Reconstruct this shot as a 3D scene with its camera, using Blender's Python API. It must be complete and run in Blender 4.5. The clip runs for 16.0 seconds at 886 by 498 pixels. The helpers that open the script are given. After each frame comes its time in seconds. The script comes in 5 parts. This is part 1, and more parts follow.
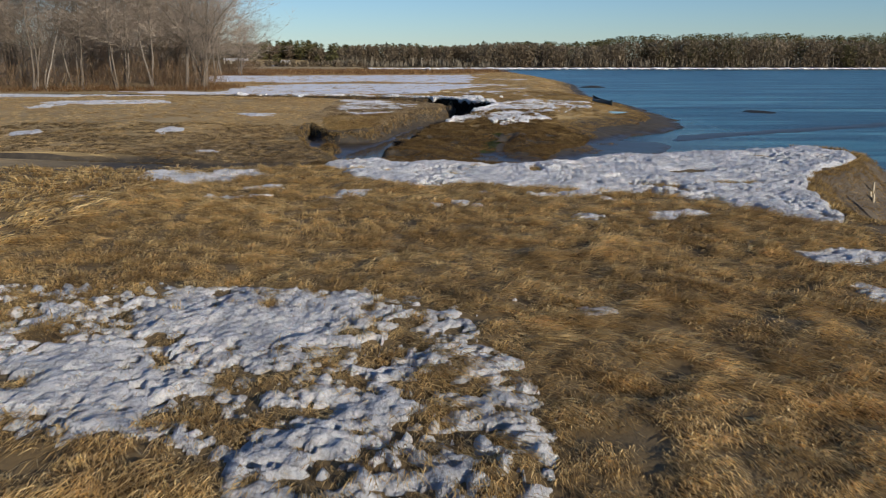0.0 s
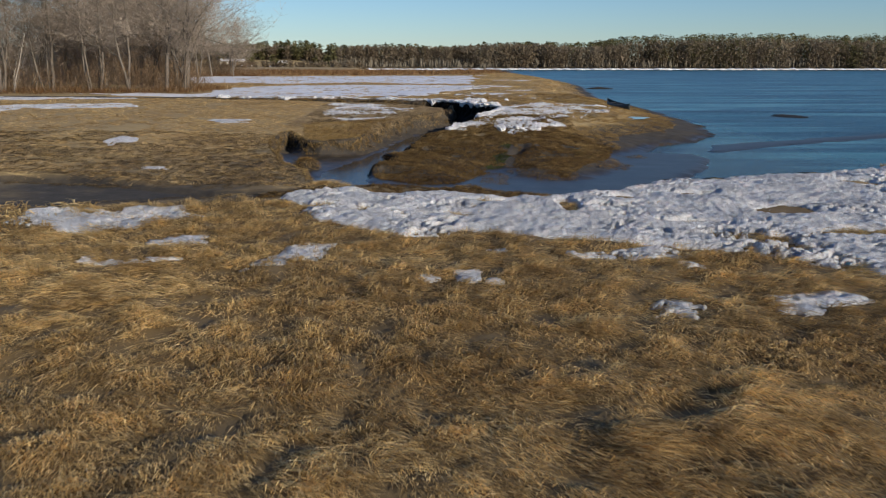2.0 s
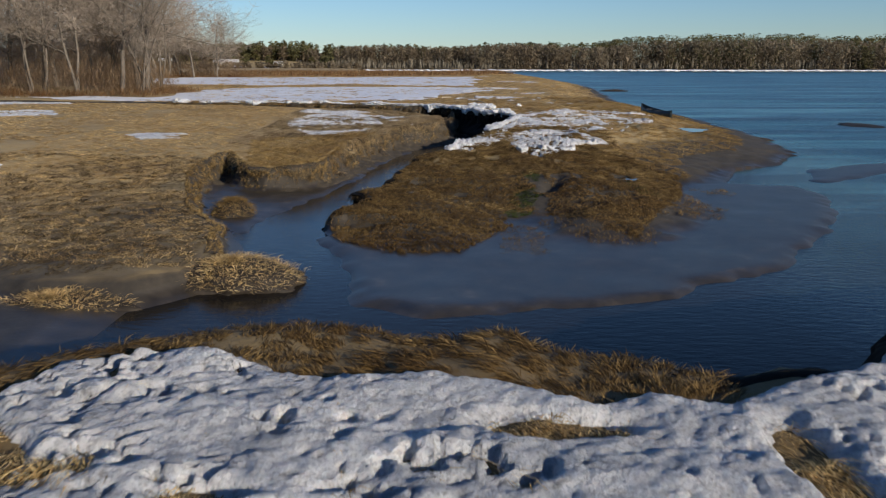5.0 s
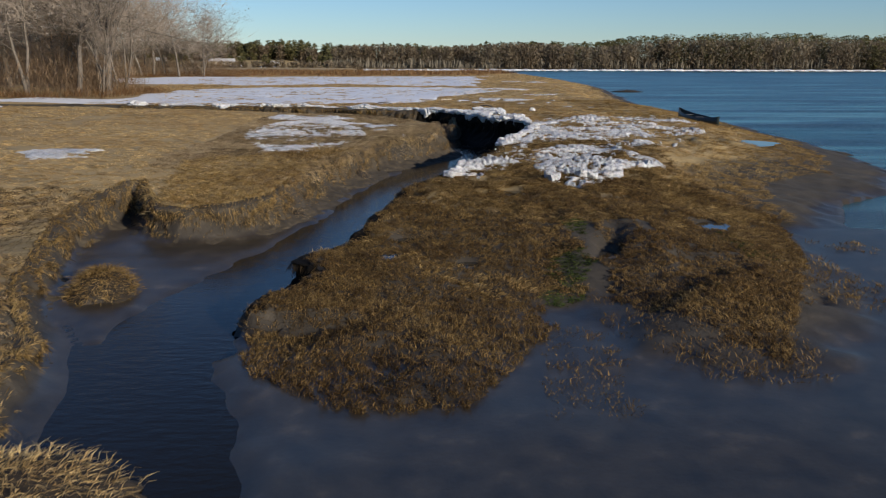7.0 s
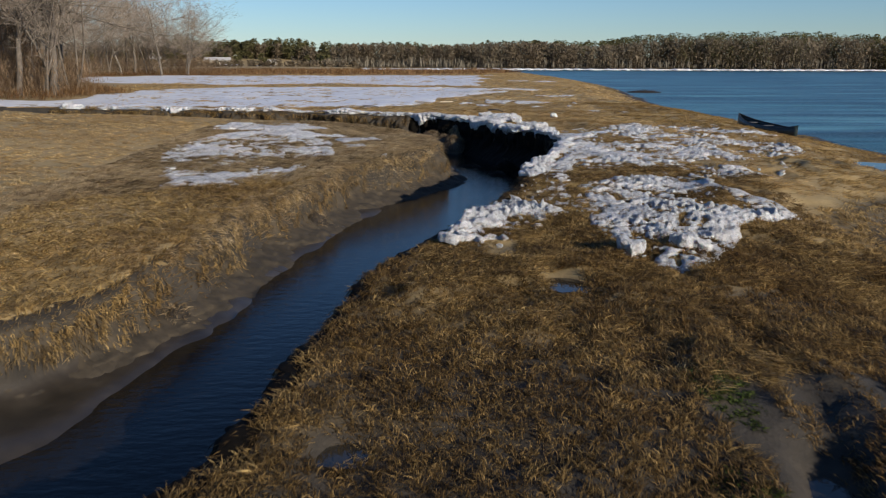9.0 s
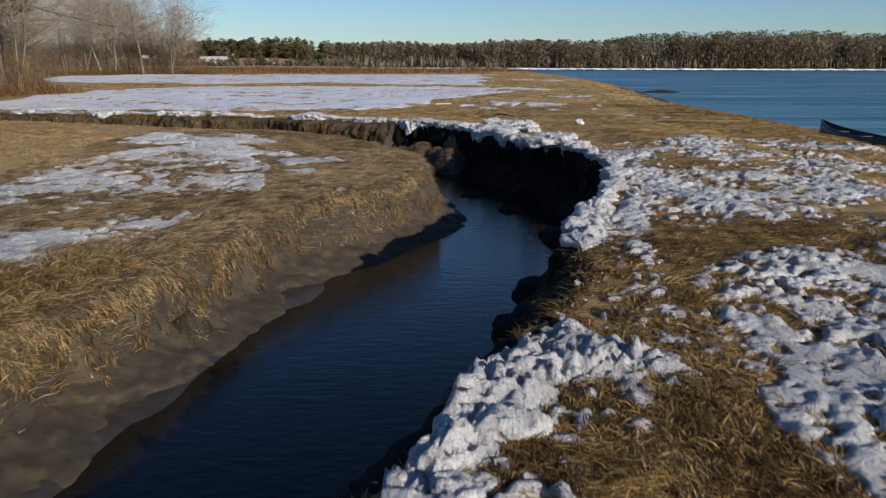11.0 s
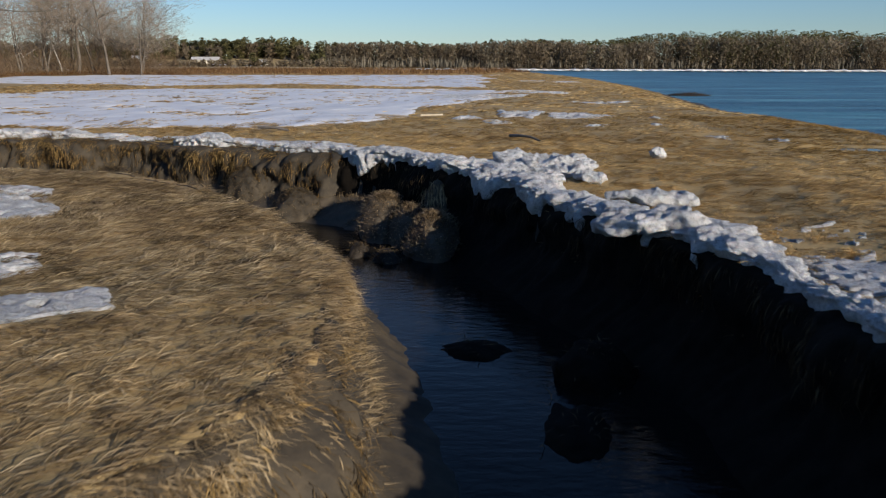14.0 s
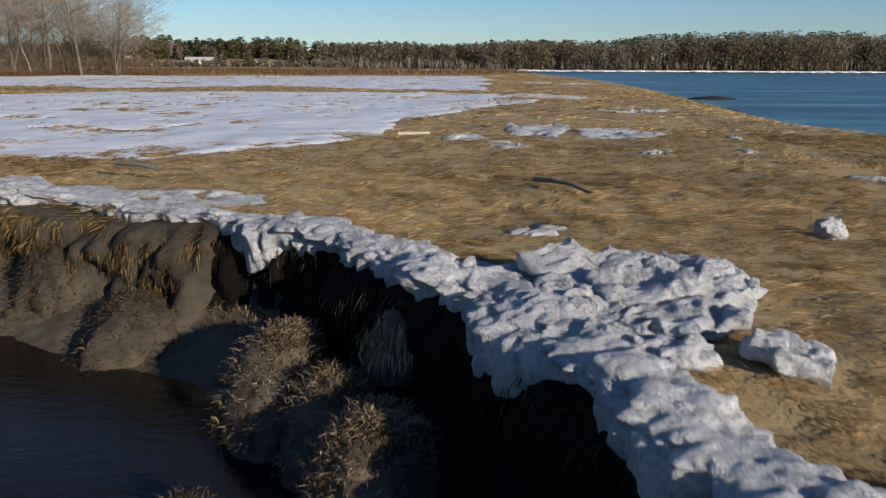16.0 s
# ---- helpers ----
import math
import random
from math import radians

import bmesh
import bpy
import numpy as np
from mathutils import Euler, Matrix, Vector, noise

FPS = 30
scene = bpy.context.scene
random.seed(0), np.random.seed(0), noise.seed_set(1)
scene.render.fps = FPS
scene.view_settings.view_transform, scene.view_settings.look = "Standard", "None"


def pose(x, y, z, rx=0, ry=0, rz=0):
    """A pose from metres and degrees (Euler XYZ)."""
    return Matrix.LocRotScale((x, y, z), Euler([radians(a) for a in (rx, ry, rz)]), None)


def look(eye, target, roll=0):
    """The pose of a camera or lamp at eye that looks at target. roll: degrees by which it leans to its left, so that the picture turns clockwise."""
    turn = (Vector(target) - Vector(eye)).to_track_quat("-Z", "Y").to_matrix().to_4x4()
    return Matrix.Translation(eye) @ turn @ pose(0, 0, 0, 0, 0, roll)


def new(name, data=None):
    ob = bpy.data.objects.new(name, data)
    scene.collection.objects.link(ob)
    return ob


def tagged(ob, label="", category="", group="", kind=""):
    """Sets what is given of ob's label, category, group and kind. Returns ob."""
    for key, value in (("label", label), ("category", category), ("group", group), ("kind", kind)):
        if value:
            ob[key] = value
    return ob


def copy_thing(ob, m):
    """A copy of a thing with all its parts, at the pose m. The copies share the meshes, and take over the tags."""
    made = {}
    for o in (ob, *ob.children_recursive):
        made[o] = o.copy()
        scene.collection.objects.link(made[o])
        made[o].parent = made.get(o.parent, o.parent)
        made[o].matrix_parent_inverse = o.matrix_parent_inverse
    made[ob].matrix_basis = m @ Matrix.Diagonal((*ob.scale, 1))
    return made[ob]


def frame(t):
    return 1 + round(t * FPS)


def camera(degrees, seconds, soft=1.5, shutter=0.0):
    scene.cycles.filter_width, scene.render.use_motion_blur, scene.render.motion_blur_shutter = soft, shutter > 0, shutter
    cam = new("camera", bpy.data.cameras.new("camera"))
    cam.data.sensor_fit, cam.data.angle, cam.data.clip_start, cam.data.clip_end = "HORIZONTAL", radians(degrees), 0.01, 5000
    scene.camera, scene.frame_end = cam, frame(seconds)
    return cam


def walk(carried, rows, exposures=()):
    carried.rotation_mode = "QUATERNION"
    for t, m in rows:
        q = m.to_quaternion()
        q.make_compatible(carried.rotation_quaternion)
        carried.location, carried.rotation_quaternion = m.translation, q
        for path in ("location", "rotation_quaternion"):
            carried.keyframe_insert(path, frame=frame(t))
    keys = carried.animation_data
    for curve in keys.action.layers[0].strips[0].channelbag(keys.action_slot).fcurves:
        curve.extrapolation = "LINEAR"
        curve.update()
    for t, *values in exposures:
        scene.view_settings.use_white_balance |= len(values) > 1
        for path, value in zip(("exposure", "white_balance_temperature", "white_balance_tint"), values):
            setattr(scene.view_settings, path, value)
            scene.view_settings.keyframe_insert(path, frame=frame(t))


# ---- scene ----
cam = camera(57.3, 16.0, 1.2, 0.2)
METRES, EYE, TILT, LEAN, TURN = 70.0, 4.85, -13.1, 0.0, 0.0
ROWS = [
    (0.0, 0.0, 0.0, 0.0, -0.0, 0.0, -0.0),
    (0.5, 0.0001, 0.023, 0.005, 0.0, 0.01, -0.03),
    (1.0, 0.0002, 0.0473, 0.0102, 0.0, 0.03, -0.03),
    (1.5, 0.0003, 0.0727, 0.0156, -0.01, 0.04, -0.02),
    (2.0, 0.0005, 0.0992, 0.0213, -0.01, 0.05, -0.01),
    (2.5, 0.0008, 0.1267, 0.0272, -0.02, 0.08, -0.03),
    (3.0, 0.0012, 0.155, 0.0331, -0.02, 0.09, -0.03),
    (3.5, 0.0015, 0.1839, 0.0392, -0.02, 0.11, -0.04),
    (4.0, 0.0015, 0.2133, 0.0454, -0.01, 0.12, -0.04),
    (4.5, 0.0015, 0.2436, 0.0515, -0.01, 0.14, -0.04),
    (5.0, 0.0016, 0.2747, 0.0578, -0.01, 0.15, -0.05),
    (7.5, 0.0028, 0.44, 0.0922, 0.03, 0.14, -0.14),
    (8.0, 0.003, 0.4753, 0.0994, 0.04, 0.13, -0.17),
    (8.5, 0.0032, 0.5111, 0.1068, 0.05, 0.12, -0.18),
    (11.0, 0.0078, 0.6711, 0.1384, 0.19, 0.11, -0.2),
    (11.5, 0.0089, 0.7019, 0.1445, 0.2, 0.13, -0.22),
    (12.0, 0.0099, 0.7327, 0.1507, 0.22, 0.13, -0.23),
    (12.5, 0.0108, 0.7634, 0.157, 0.22, 0.17, -0.28),
    (13.0, 0.0117, 0.7942, 0.1636, 0.21, 0.17, -0.3),
    (13.5, 0.0126, 0.8249, 0.1701, 0.24, 0.19, -0.24),
    (14.0, 0.0135, 0.8555, 0.1769, 0.23, 0.2, -0.23),
    (14.5, 0.0146, 0.8863, 0.1836, 0.22, 0.21, -0.27),
    (15.0, 0.0158, 0.9169, 0.1904, 0.22, 0.22, -0.29),
    (15.5, 0.0167, 0.9478, 0.197, 0.21, 0.25, -0.3),
    (16.0, 0.0176, 0.9787, 0.204, 0.21, 0.26, -0.31),
]
walk(cam, [(t, pose(0, 0, EYE, TILT, LEAN, TURN) @ pose(METRES * x, METRES * y, METRES * z, 90 + pitch, roll, yaw)) for t, x, y, z, yaw, pitch, roll in ROWS])

# ---- light ----
SUN = Vector((0.66, -0.75, 0.288)).normalized()
world = bpy.data.worlds.new("world")
scene.world = world
world.use_nodes = True
wn = world.node_tree.nodes
sky = wn.new("ShaderNodeTexSky")
sky.sky_type, sky.sun_disc = "NISHITA", False
sky.sun_elevation, sky.sun_rotation = math.asin(SUN.z), math.atan2(SUN.x, SUN.y)
sky.air_density, sky.dust_density, sky.ozone_density = 1.0, 0.0, 4.0
wn["Background"].inputs["Strength"].default_value = 0.078
clear = wn.new("ShaderNodeMix")
clear.data_type, clear.blend_type = "RGBA", "MULTIPLY"
clear.inputs["Factor"].default_value, clear.inputs["B"].default_value = 1.0, (0.83, 0.94, 1.13, 1)
world.node_tree.links.new(sky.outputs[0], clear.inputs["A"])
world.node_tree.links.new(clear.outputs["Result"], wn["Background"].inputs["Color"])
sun = new("sun", bpy.data.lights.new("sun", "SUN"))
sun.data.energy, sun.data.angle, sun.data.color = 5.0, radians(0.6), (0.985, 0.88, 0.745)
sun.matrix_world = look(SUN * 50, (0, 0, 0))
scene.view_settings.exposure = 0.31

# ---- noise and outlines ----


def lattice(ix, iy, seed):
    h = (ix * 374761393 + iy * 668265263 + seed * 974634777) & 0xFFFFFFFF
    h = ((h ^ (h >> 13)) * 1274126177) & 0xFFFFFFFF
    return ((h ^ (h >> 16)) & 0xFFFF) / 65535.0


def vnoise(x, y, size, seed=0):
    """Smooth noise of -1 to 1, with features about size metres wide."""
    x, y = np.asarray(x, float) / size, np.asarray(y, float) / size
    ix, iy = np.floor(x).astype(np.int64), np.floor(y).astype(np.int64)
    fx, fy = x - ix, y - iy
    fx, fy = fx * fx * fx * (fx * (fx * 6 - 15) + 10), fy * fy * fy * (fy * (fy * 6 - 15) + 10)
    a, b = lattice(ix, iy, seed), lattice(ix + 1, iy, seed)
    c, d = lattice(ix, iy + 1, seed), lattice(ix + 1, iy + 1, seed)
    return 2 * (a + (b - a) * fx + (c - a) * fy + (a - b - c + d) * fx * fy) - 1


def fbm(x, y, size, octaves=4, seed=0):
    total, weight, scale = 0.0, 0.5, 0.0
    for k in range(octaves):
        total = total + weight * vnoise(x, y, size / 2 ** k, seed + 7 * k)
        scale += weight
        weight *= 0.5
    return total / scale


def smooth(a, b, v):
    k = np.clip((v - a) / (b - a), 0, 1)
    return k * k * (3 - 2 * k)


def line_distance(x, y, points):
    best = np.full(np.shape(x), 1e9)
    for (ax, ay), (bx, by) in zip(points[:-1], points[1:]):
        dx, dy = bx - ax, by - ay
        k = np.clip(((x - ax) * dx + (y - ay) * dy) / (dx * dx + dy * dy), 0, 1)
        best = np.minimum(best, np.hypot(x - ax - k * dx, y - ay - k * dy))
    return best


def inside(x, y, points):
    odd = np.zeros(np.shape(x), bool)
    for (ax, ay), (bx, by) in zip(points, points[1:] + points[:1]):
        if ay != by:
            odd ^= ((ay > y) != (by > y)) & (x < (bx - ax) * (y - ay) / (by - ay) + ax)
    return odd


def outline(x, y, points):
    """Distance to an outline: minus inside, plus outside."""
    d = line_distance(x, y, points + points[:1])
    return np.where(inside(x, y, points), -d, d)


# ---- plan: edges of the marsh along the creek and the river ----
NEAR = [(-300, -300), (-300, 24), (-30, 25), (-9, 25.6), (-7.8, 26.1), (-6.1, 26.2), (-4.6, 26.6), (-3.9, 27.3),
        (-3.1, 28.0), (-2.0, 28.5), (-0.9, 28.4), (-0.1, 28.0), (0.8, 28.2), (1.3, 27.7), (2.1, 27.5), (2.8, 27.0),
        (3.6, 27.2), (4.3, 27.2), (5.7, 28.9), (6.7, 30.0), (8.1, 30.5), (11.0, 31.6), (14.2, 33.2), (15.8, 31.8),
        (15.0, 28.6), (12.7, 25.4), (10.8, 23.5), (9.3, 19.5), (9.2, 16.5), (12, 14), (30, 12), (300, 10), (300, -300)]
LEFT = [(-300, 34), (-30, 36), (-14, 37.5), (-9.5, 35.3), (-7.4, 34.3), (-6.0, 34.3), (-5.2, 35.2), (-4.9, 36.6),
        (-5.2, 37.8), (-5.6, 39.5), (-7.0, 42.2), (-7.7, 44.2), (-8.4, 46.6), (-8.7, 49.0), (-8.6, 51.2), (-8.2, 51.6),
        (-7.5, 50.0), (-6.9, 48.7), (-6.0, 48.0), (-5.1, 48.2), (-4.5, 49.8), (-4.1, 51.3), (-3.95, 54.2), (-3.85, 55.8),
        (-3.4, 57.6), (-3.0, 59.2), (-2.85, 60.9), (-2.25, 62.2), (-1.5, 63.5), (-0.85, 64.7), (-0.3, 65.8), (0.0, 66.9),
        (0.0, 67.8), (-0.2, 68.8), (-0.5, 70.3), (-1.0, 71.5), (-2.0, 73.0), (-3.4, 74.9), (-4.9, 76.2), (-6.7, 77.1),
        (-9, 77.3), (-14, 78.2), (-22, 80.0), (-45, 82), (-300, 83)]
CREEK_EDGE = [(-2.9, 41.2), (-2.75, 41.9), (-2.0, 42.9), (-2.5, 43.7), (-2.35, 44.4), (-1.6, 45.4), (-1.3, 47.8),
              (-0.9, 50.8), (0.2, 53.0), (0.7, 54.3), (1.5, 55.6), (1.9, 56.5), (2.1, 57.8), (2.3, 59.2), (2.6, 60.4),
              (3.0, 61.4), (3.5, 62.6), (3.8, 64.1), (4.2, 66.6), (4.1, 68.8), (3.5, 70.8), (2.8, 72.4), (2.1, 74.5),
              (1.45, 76.0), (0.7, 77.3), (-0.35, 78.5), (-1.3, 79.15), (-2.6, 79.8), (-4.0, 80.6), (-5.2, 81.0),
              (-5.8, 81.4), (-6.3, 81.9), (-7.5, 82.1), (-9, 82.0), (-12, 83.2), (-22, 85.5), (-45, 86.5), (-300, 87)]
SHORE = [(-2.9, 41.2), (-1.9, 40.8), (-2.1, 39.5), (-0.9, 39.3), (-1.0, 38.3), (0.3, 38.3), (1.2, 39.6), (1.6, 42.2),
         (2.5, 42.4), (2.5, 39.6), (4.4, 39.6), (5.8, 39.6), (7.6, 41.5), (8.4, 45.0), (9.0, 49.0), (10.3, 48.9), (12.4, 53.4),
         (15.0, 55.5), (17.5, 59.8), (19.1, 67.3), (19.6, 76.0), (20.4, 90.0), (19.3, 100.0), (19.5, 108.0),
         (21.5, 124.0), (23.5, 140.0), (26.0, 160.0), (27.0, 190.0), (27.0, 240.0), (24.0, 300.0), (-30.0, 330.0),
         (-40.0, 440.0), (-300.0, 450.0)]
PEN = SHORE + CREEK_EDGE[1:][::-1]
MUD_BAR = [(-3.0, 41.0), (-2.3, 38.6), (-1.3, 34.2), (-0.1, 33.4), (1.1, 33.9), (2.7, 34.3), (4.5, 34.9), (6.1, 36.1),
           (7.9, 37.7), (10.5, 41.2), (12.8, 46.4), (12.8, 49.0), (9.5, 50.0), (4.0, 46.0)]
INLET_MUD = [(-5.2, 40.8), (-5.1, 42.3), (-4.9, 43.8), (-4.5, 45.4), (-4.0, 47.0), (-3.45, 50.0), (-2.9, 54.0), (-2.5, 57.0), (-1.9, 59.5), (-1.2, 61.5), (-0.5, 64.2), (0.2, 66.5), (-0.6, 66.5), (-1.5, 63.8), (-2.9, 61.0), (-3.4, 58.0), (-4.0, 55.0), (-4.4, 50.0), (-6.0, 48.6), (-7.6, 50.4), (-8.6, 51.0), (-8.6, 48.0), (-7.8, 45.0), (-7.0, 42.5)]
SPIT = [(14.5, 50.5), (16.3, 51.7), (20.5, 54.3), (27.0, 58.2), (42, 66), (42, 70), (28.0, 60.6), (19.5, 56.0), (16.0, 54.0)]
GULLY = [(1.9, 37.5), (2.05, 40.0), (2.25, 42.0), (2.9, 43.6), (3.5, 45.0), (4.0, 46.4)]
PUDDLES = [(3.55, 45.0, 0.24, 0.6), (-0.68, 45.5, 0.26, 0.24), (-0.95, 44.1, 0.3, 0.18), (1.95, 50.2, 0.3, 0.5), (6.4, 47.6, 0.4, 0.6), (12.9, 62.8, 1.0, 1.2), (11.2, 81.4, 1.9, 0.4), (0.65, 44.1, 0.26, 0.26)]
BARE = [(x, y, 0.9 * rx, 0.9 * ry) for x, y, rx, ry in PUDDLES] + [(x, y, 0.42, 0.9) for x, y in GULLY[:3]] + [(x, y, 0.3, 0.7) for x, y in GULLY[3:]] + [(3.3, 45.0, 0.35, 0.8), (2.75, 43.9, 0.45, 0.8), (4.6, 46.6, 0.16, 0.6), (3.15, 46.2, 0.32, 0.55)]
WOOD_EDGE = [(-140, 96), (-52, 95), (-40, 94), (-31.5, 95), (-28, 98), (-27.6, 104), (-30, 110), (-38, 122), (-50, 145), (-58, 164), (-58, 182), (-50, 189), (-43, 192), (-42, 198), (-60, 215), (-140, 250)]


def ground(x, y):
    """Height of the ground; the water lies at 0."""
    x, y = np.asarray(x, float), np.asarray(y, float)
    wob = 0.25 * vnoise(x, y, 1.1, 3) + 0.12 * vnoise(x, y, 0.4, 4)
    lump = 0.05 * fbm(x, y, 1.6, 4, 11) + 0.10 * fbm(x, y, 9.0, 3, 12)
    # bed of the river and the creek, and the mud flats
    z = np.full(np.shape(x), -0.45)
    d = outline(x, y, MUD_BAR) + wob
    z = np.maximum(z, 0.09 - 0.4 * smooth(-0.3, 1.4, d) + 0.02 * vnoise(x, y, 1.3, 15))
    d = outline(x, y, INLET_MUD) + 0.6 * wob
    z = np.maximum(z, 0.05 - 0.4 * smooth(-0.3, 1.2, d) + 0.03 * vnoise(x, y, 0.9, 16))
    d = outline(x, y, SPIT) + wob
    z = np.maximum(z, 0.05 - 0.4 * smooth(-0.3, 1.8, d))
    # near marsh
    d = outline(x, y, NEAR) + 0.4 * wob
    top = 1.66 - 0.007 * y.clip(0, 40) + lump + 0.07 * fbm(x, y, 0.55, 3, 61)
    drop = smooth(-0.05, 0.4, d) * 1.4 + smooth(0.2, 1.6, d) * 0.5
    left_mud = smooth(-3, -7, x) * smooth(24, 27, y)
    near = top - drop
    z = np.maximum(z, near)
    z = np.maximum(z, np.where(left_mud > 0, (0.05 + 0.035 * (-4 - x).clip(0, 20)) * left_mud - 0.3 * (1 - left_mud) - 2 * smooth(36, 40, y), -9))
    # left marsh
    d = outline(x, y, LEFT) + 0.3 * wob
    top = 0.42 + 0.62 * smooth(37, 56, y) + 0.22 * smooth(54, 68, y) + 0.25 * smooth(-6, -18, x) + lump + 0.12 * fbm(x, y, 2.4, 3, 25) * smooth(56, 46, y)
    drop = smooth(-0.05, 0.4, d) * (0.84 * top) + smooth(0.2, 1.3, d) * (0.2 * top + 0.14)
    z = np.maximum(z, top - drop)
    # peninsula and far marsh
    odd = inside(x, y, PEN)
    dc = np.where(odd, -1, 1) * line_distance(x, y, CREEK_EDGE) + 0.25 * wob
    ds = np.where(odd, -1, 1) * line_distance(x, y, SHORE) + 1.5 * wob
    top = 0.40 + 0.52 * smooth(40, 54, y) + 0.46 * smooth(51, 60, y) + 1.6 * lump - 0.16 * smooth(0.12, 0.45, fbm(x, y, 1.7, 3, 17)) * smooth(2.0, 4.0, x) * smooth(64, 58, y)
    top = top - 0.5 * smooth(6, 13, x) * smooth(75, 55, y)
    wall = top - smooth(-0.05, 0.35, dc) * (top * 0.88) - smooth(0.2, 1.1, dc) * (top * 0.12 + 0.15)
    beach = 0.06 + 0.2 * (-ds).clip(-3, 0.8) + 0.18 * (-ds - 0.8).clip(0, 20) + 0.4 * smooth(-0.9, -1.9, x) * smooth(40.7, 41.3, y) * (ds < 0.3)
    pits = smooth(0.18, 0.45, fbm(x, y, 1.3, 3, 19)) * smooth(56, 50, y)
    wall = wall + 0.06 * fbm(x, y, 0.9, 3, 27) * smooth(60, 66, y)
    wall = wall + 0.17 * (smooth(0.0, 0.07, fbm(x, y, 2.6, 3, 29)) - 0.4) * smooth(4.5, 7, x) * smooth(66, 60, y)
    wall = wall - 0.07 * pits + 0.10 * smooth(0.0, 0.5, fbm(x, y, 1.1, 2, 23)) * smooth(57, 50, y)
    g = line_distance(x, y, GULLY) + 0.3 * wob
    wall = wall - 0.15 * smooth(0.42, 0.10, g)
    pen = np.minimum(wall, beach)
    pen = np.where(y > 85, np.minimum(pen, 1.4 + lump), pen)
    z = np.maximum(z, pen)
    # woodland rising at the side, and the far shore
    w = np.where(inside(x, y, WOOD_EDGE), -1, 1) * line_distance(x, y, WOOD_EDGE)
    z = z + smooth(2, -14, w) * 0.7 + 0.02 * (-w - 14).clip(0, 200)
    z = z + smooth(230, 330, y) * smooth(-25, -60, x) * 0.3
    rise = 4.0 * smooth(425, 480, y) * smooth(-50, -95, x)
    for px, py, rx, ry in PUDDLES:
        z = z - 0.10 * smooth(1.3, 0.5, np.hypot((x - px) / rx, (y - py) / ry))
    far = smooth(452, 464, y + 5 * vnoise(x, y, 60, 31)) * 2.2 - 0.9 + 0.012 * (y - 464).clip(0, 300)
    z = np.maximum(z, np.where(y > 420, far, -9)) + rise
    return z


# ---- materials ----
def material(name):
    m = bpy.data.materials.new(name)
    m.use_nodes = True
    return m, m.node_tree.nodes, m.node_tree.links, m.node_tree.nodes["Principled BSDF"]


def noise_node(nodes, links, scale, detail=4, rough=0.6, stretch=None):
    tc = nodes.new("ShaderNodeTexCoord")
    n = nodes.new("ShaderNodeTexNoise")
    n.inputs["Scale"].default_value, n.inputs["Detail"].default_value = scale, detail
    n.inputs["Roughness"].default_value = rough
    if stretch:
        mp = nodes.new("ShaderNodeMapping")
        mp.inputs["Scale"].default_value = stretch
        links.new(tc.outputs["Object"], mp.inputs["Vector"])
        links.new(mp.outputs["Vector"], n.inputs["Vector"])
    else:
        links.new(tc.outputs["Object"], n.inputs["Vector"])
    return n


def ramp(nodes, links, value, stops):
    r = nodes.new("ShaderNodeValToRGB")
    e = r.color_ramp.elements
    while len(e) < len(stops):
        e.new(0.5)
    for el, (p, c) in zip(e, stops):
        el.position, el.color = p, (*c, 1)
    links.new(value, r.inputs["Fac"])
    return r


def mixed(nodes, links, fac, a, b):
    m = nodes.new("ShaderNodeMix")
    m.data_type = "RGBA"
    for sock, v in ((m.inputs["Factor"], fac), (m.inputs["A"], a), (m.inputs["B"], b)):
        if isinstance(v, (int, float)):
            sock.default_value = v
        elif isinstance(v, tuple):
            sock.default_value = (*v, 1)
        else:
            links.new(v, sock)
    return m.outputs["Result"]


def relief(nodes, links, bsdf, value, strength, distance):
    b = nodes.new("ShaderNodeBump")
    b.inputs["Strength"].default_value, b.inputs["Distance"].default_value = strength, distance
    links.new(value, b.inputs["Height"])
    links.new(b.outputs["Normal"], bsdf.inputs["Normal"])
    return b


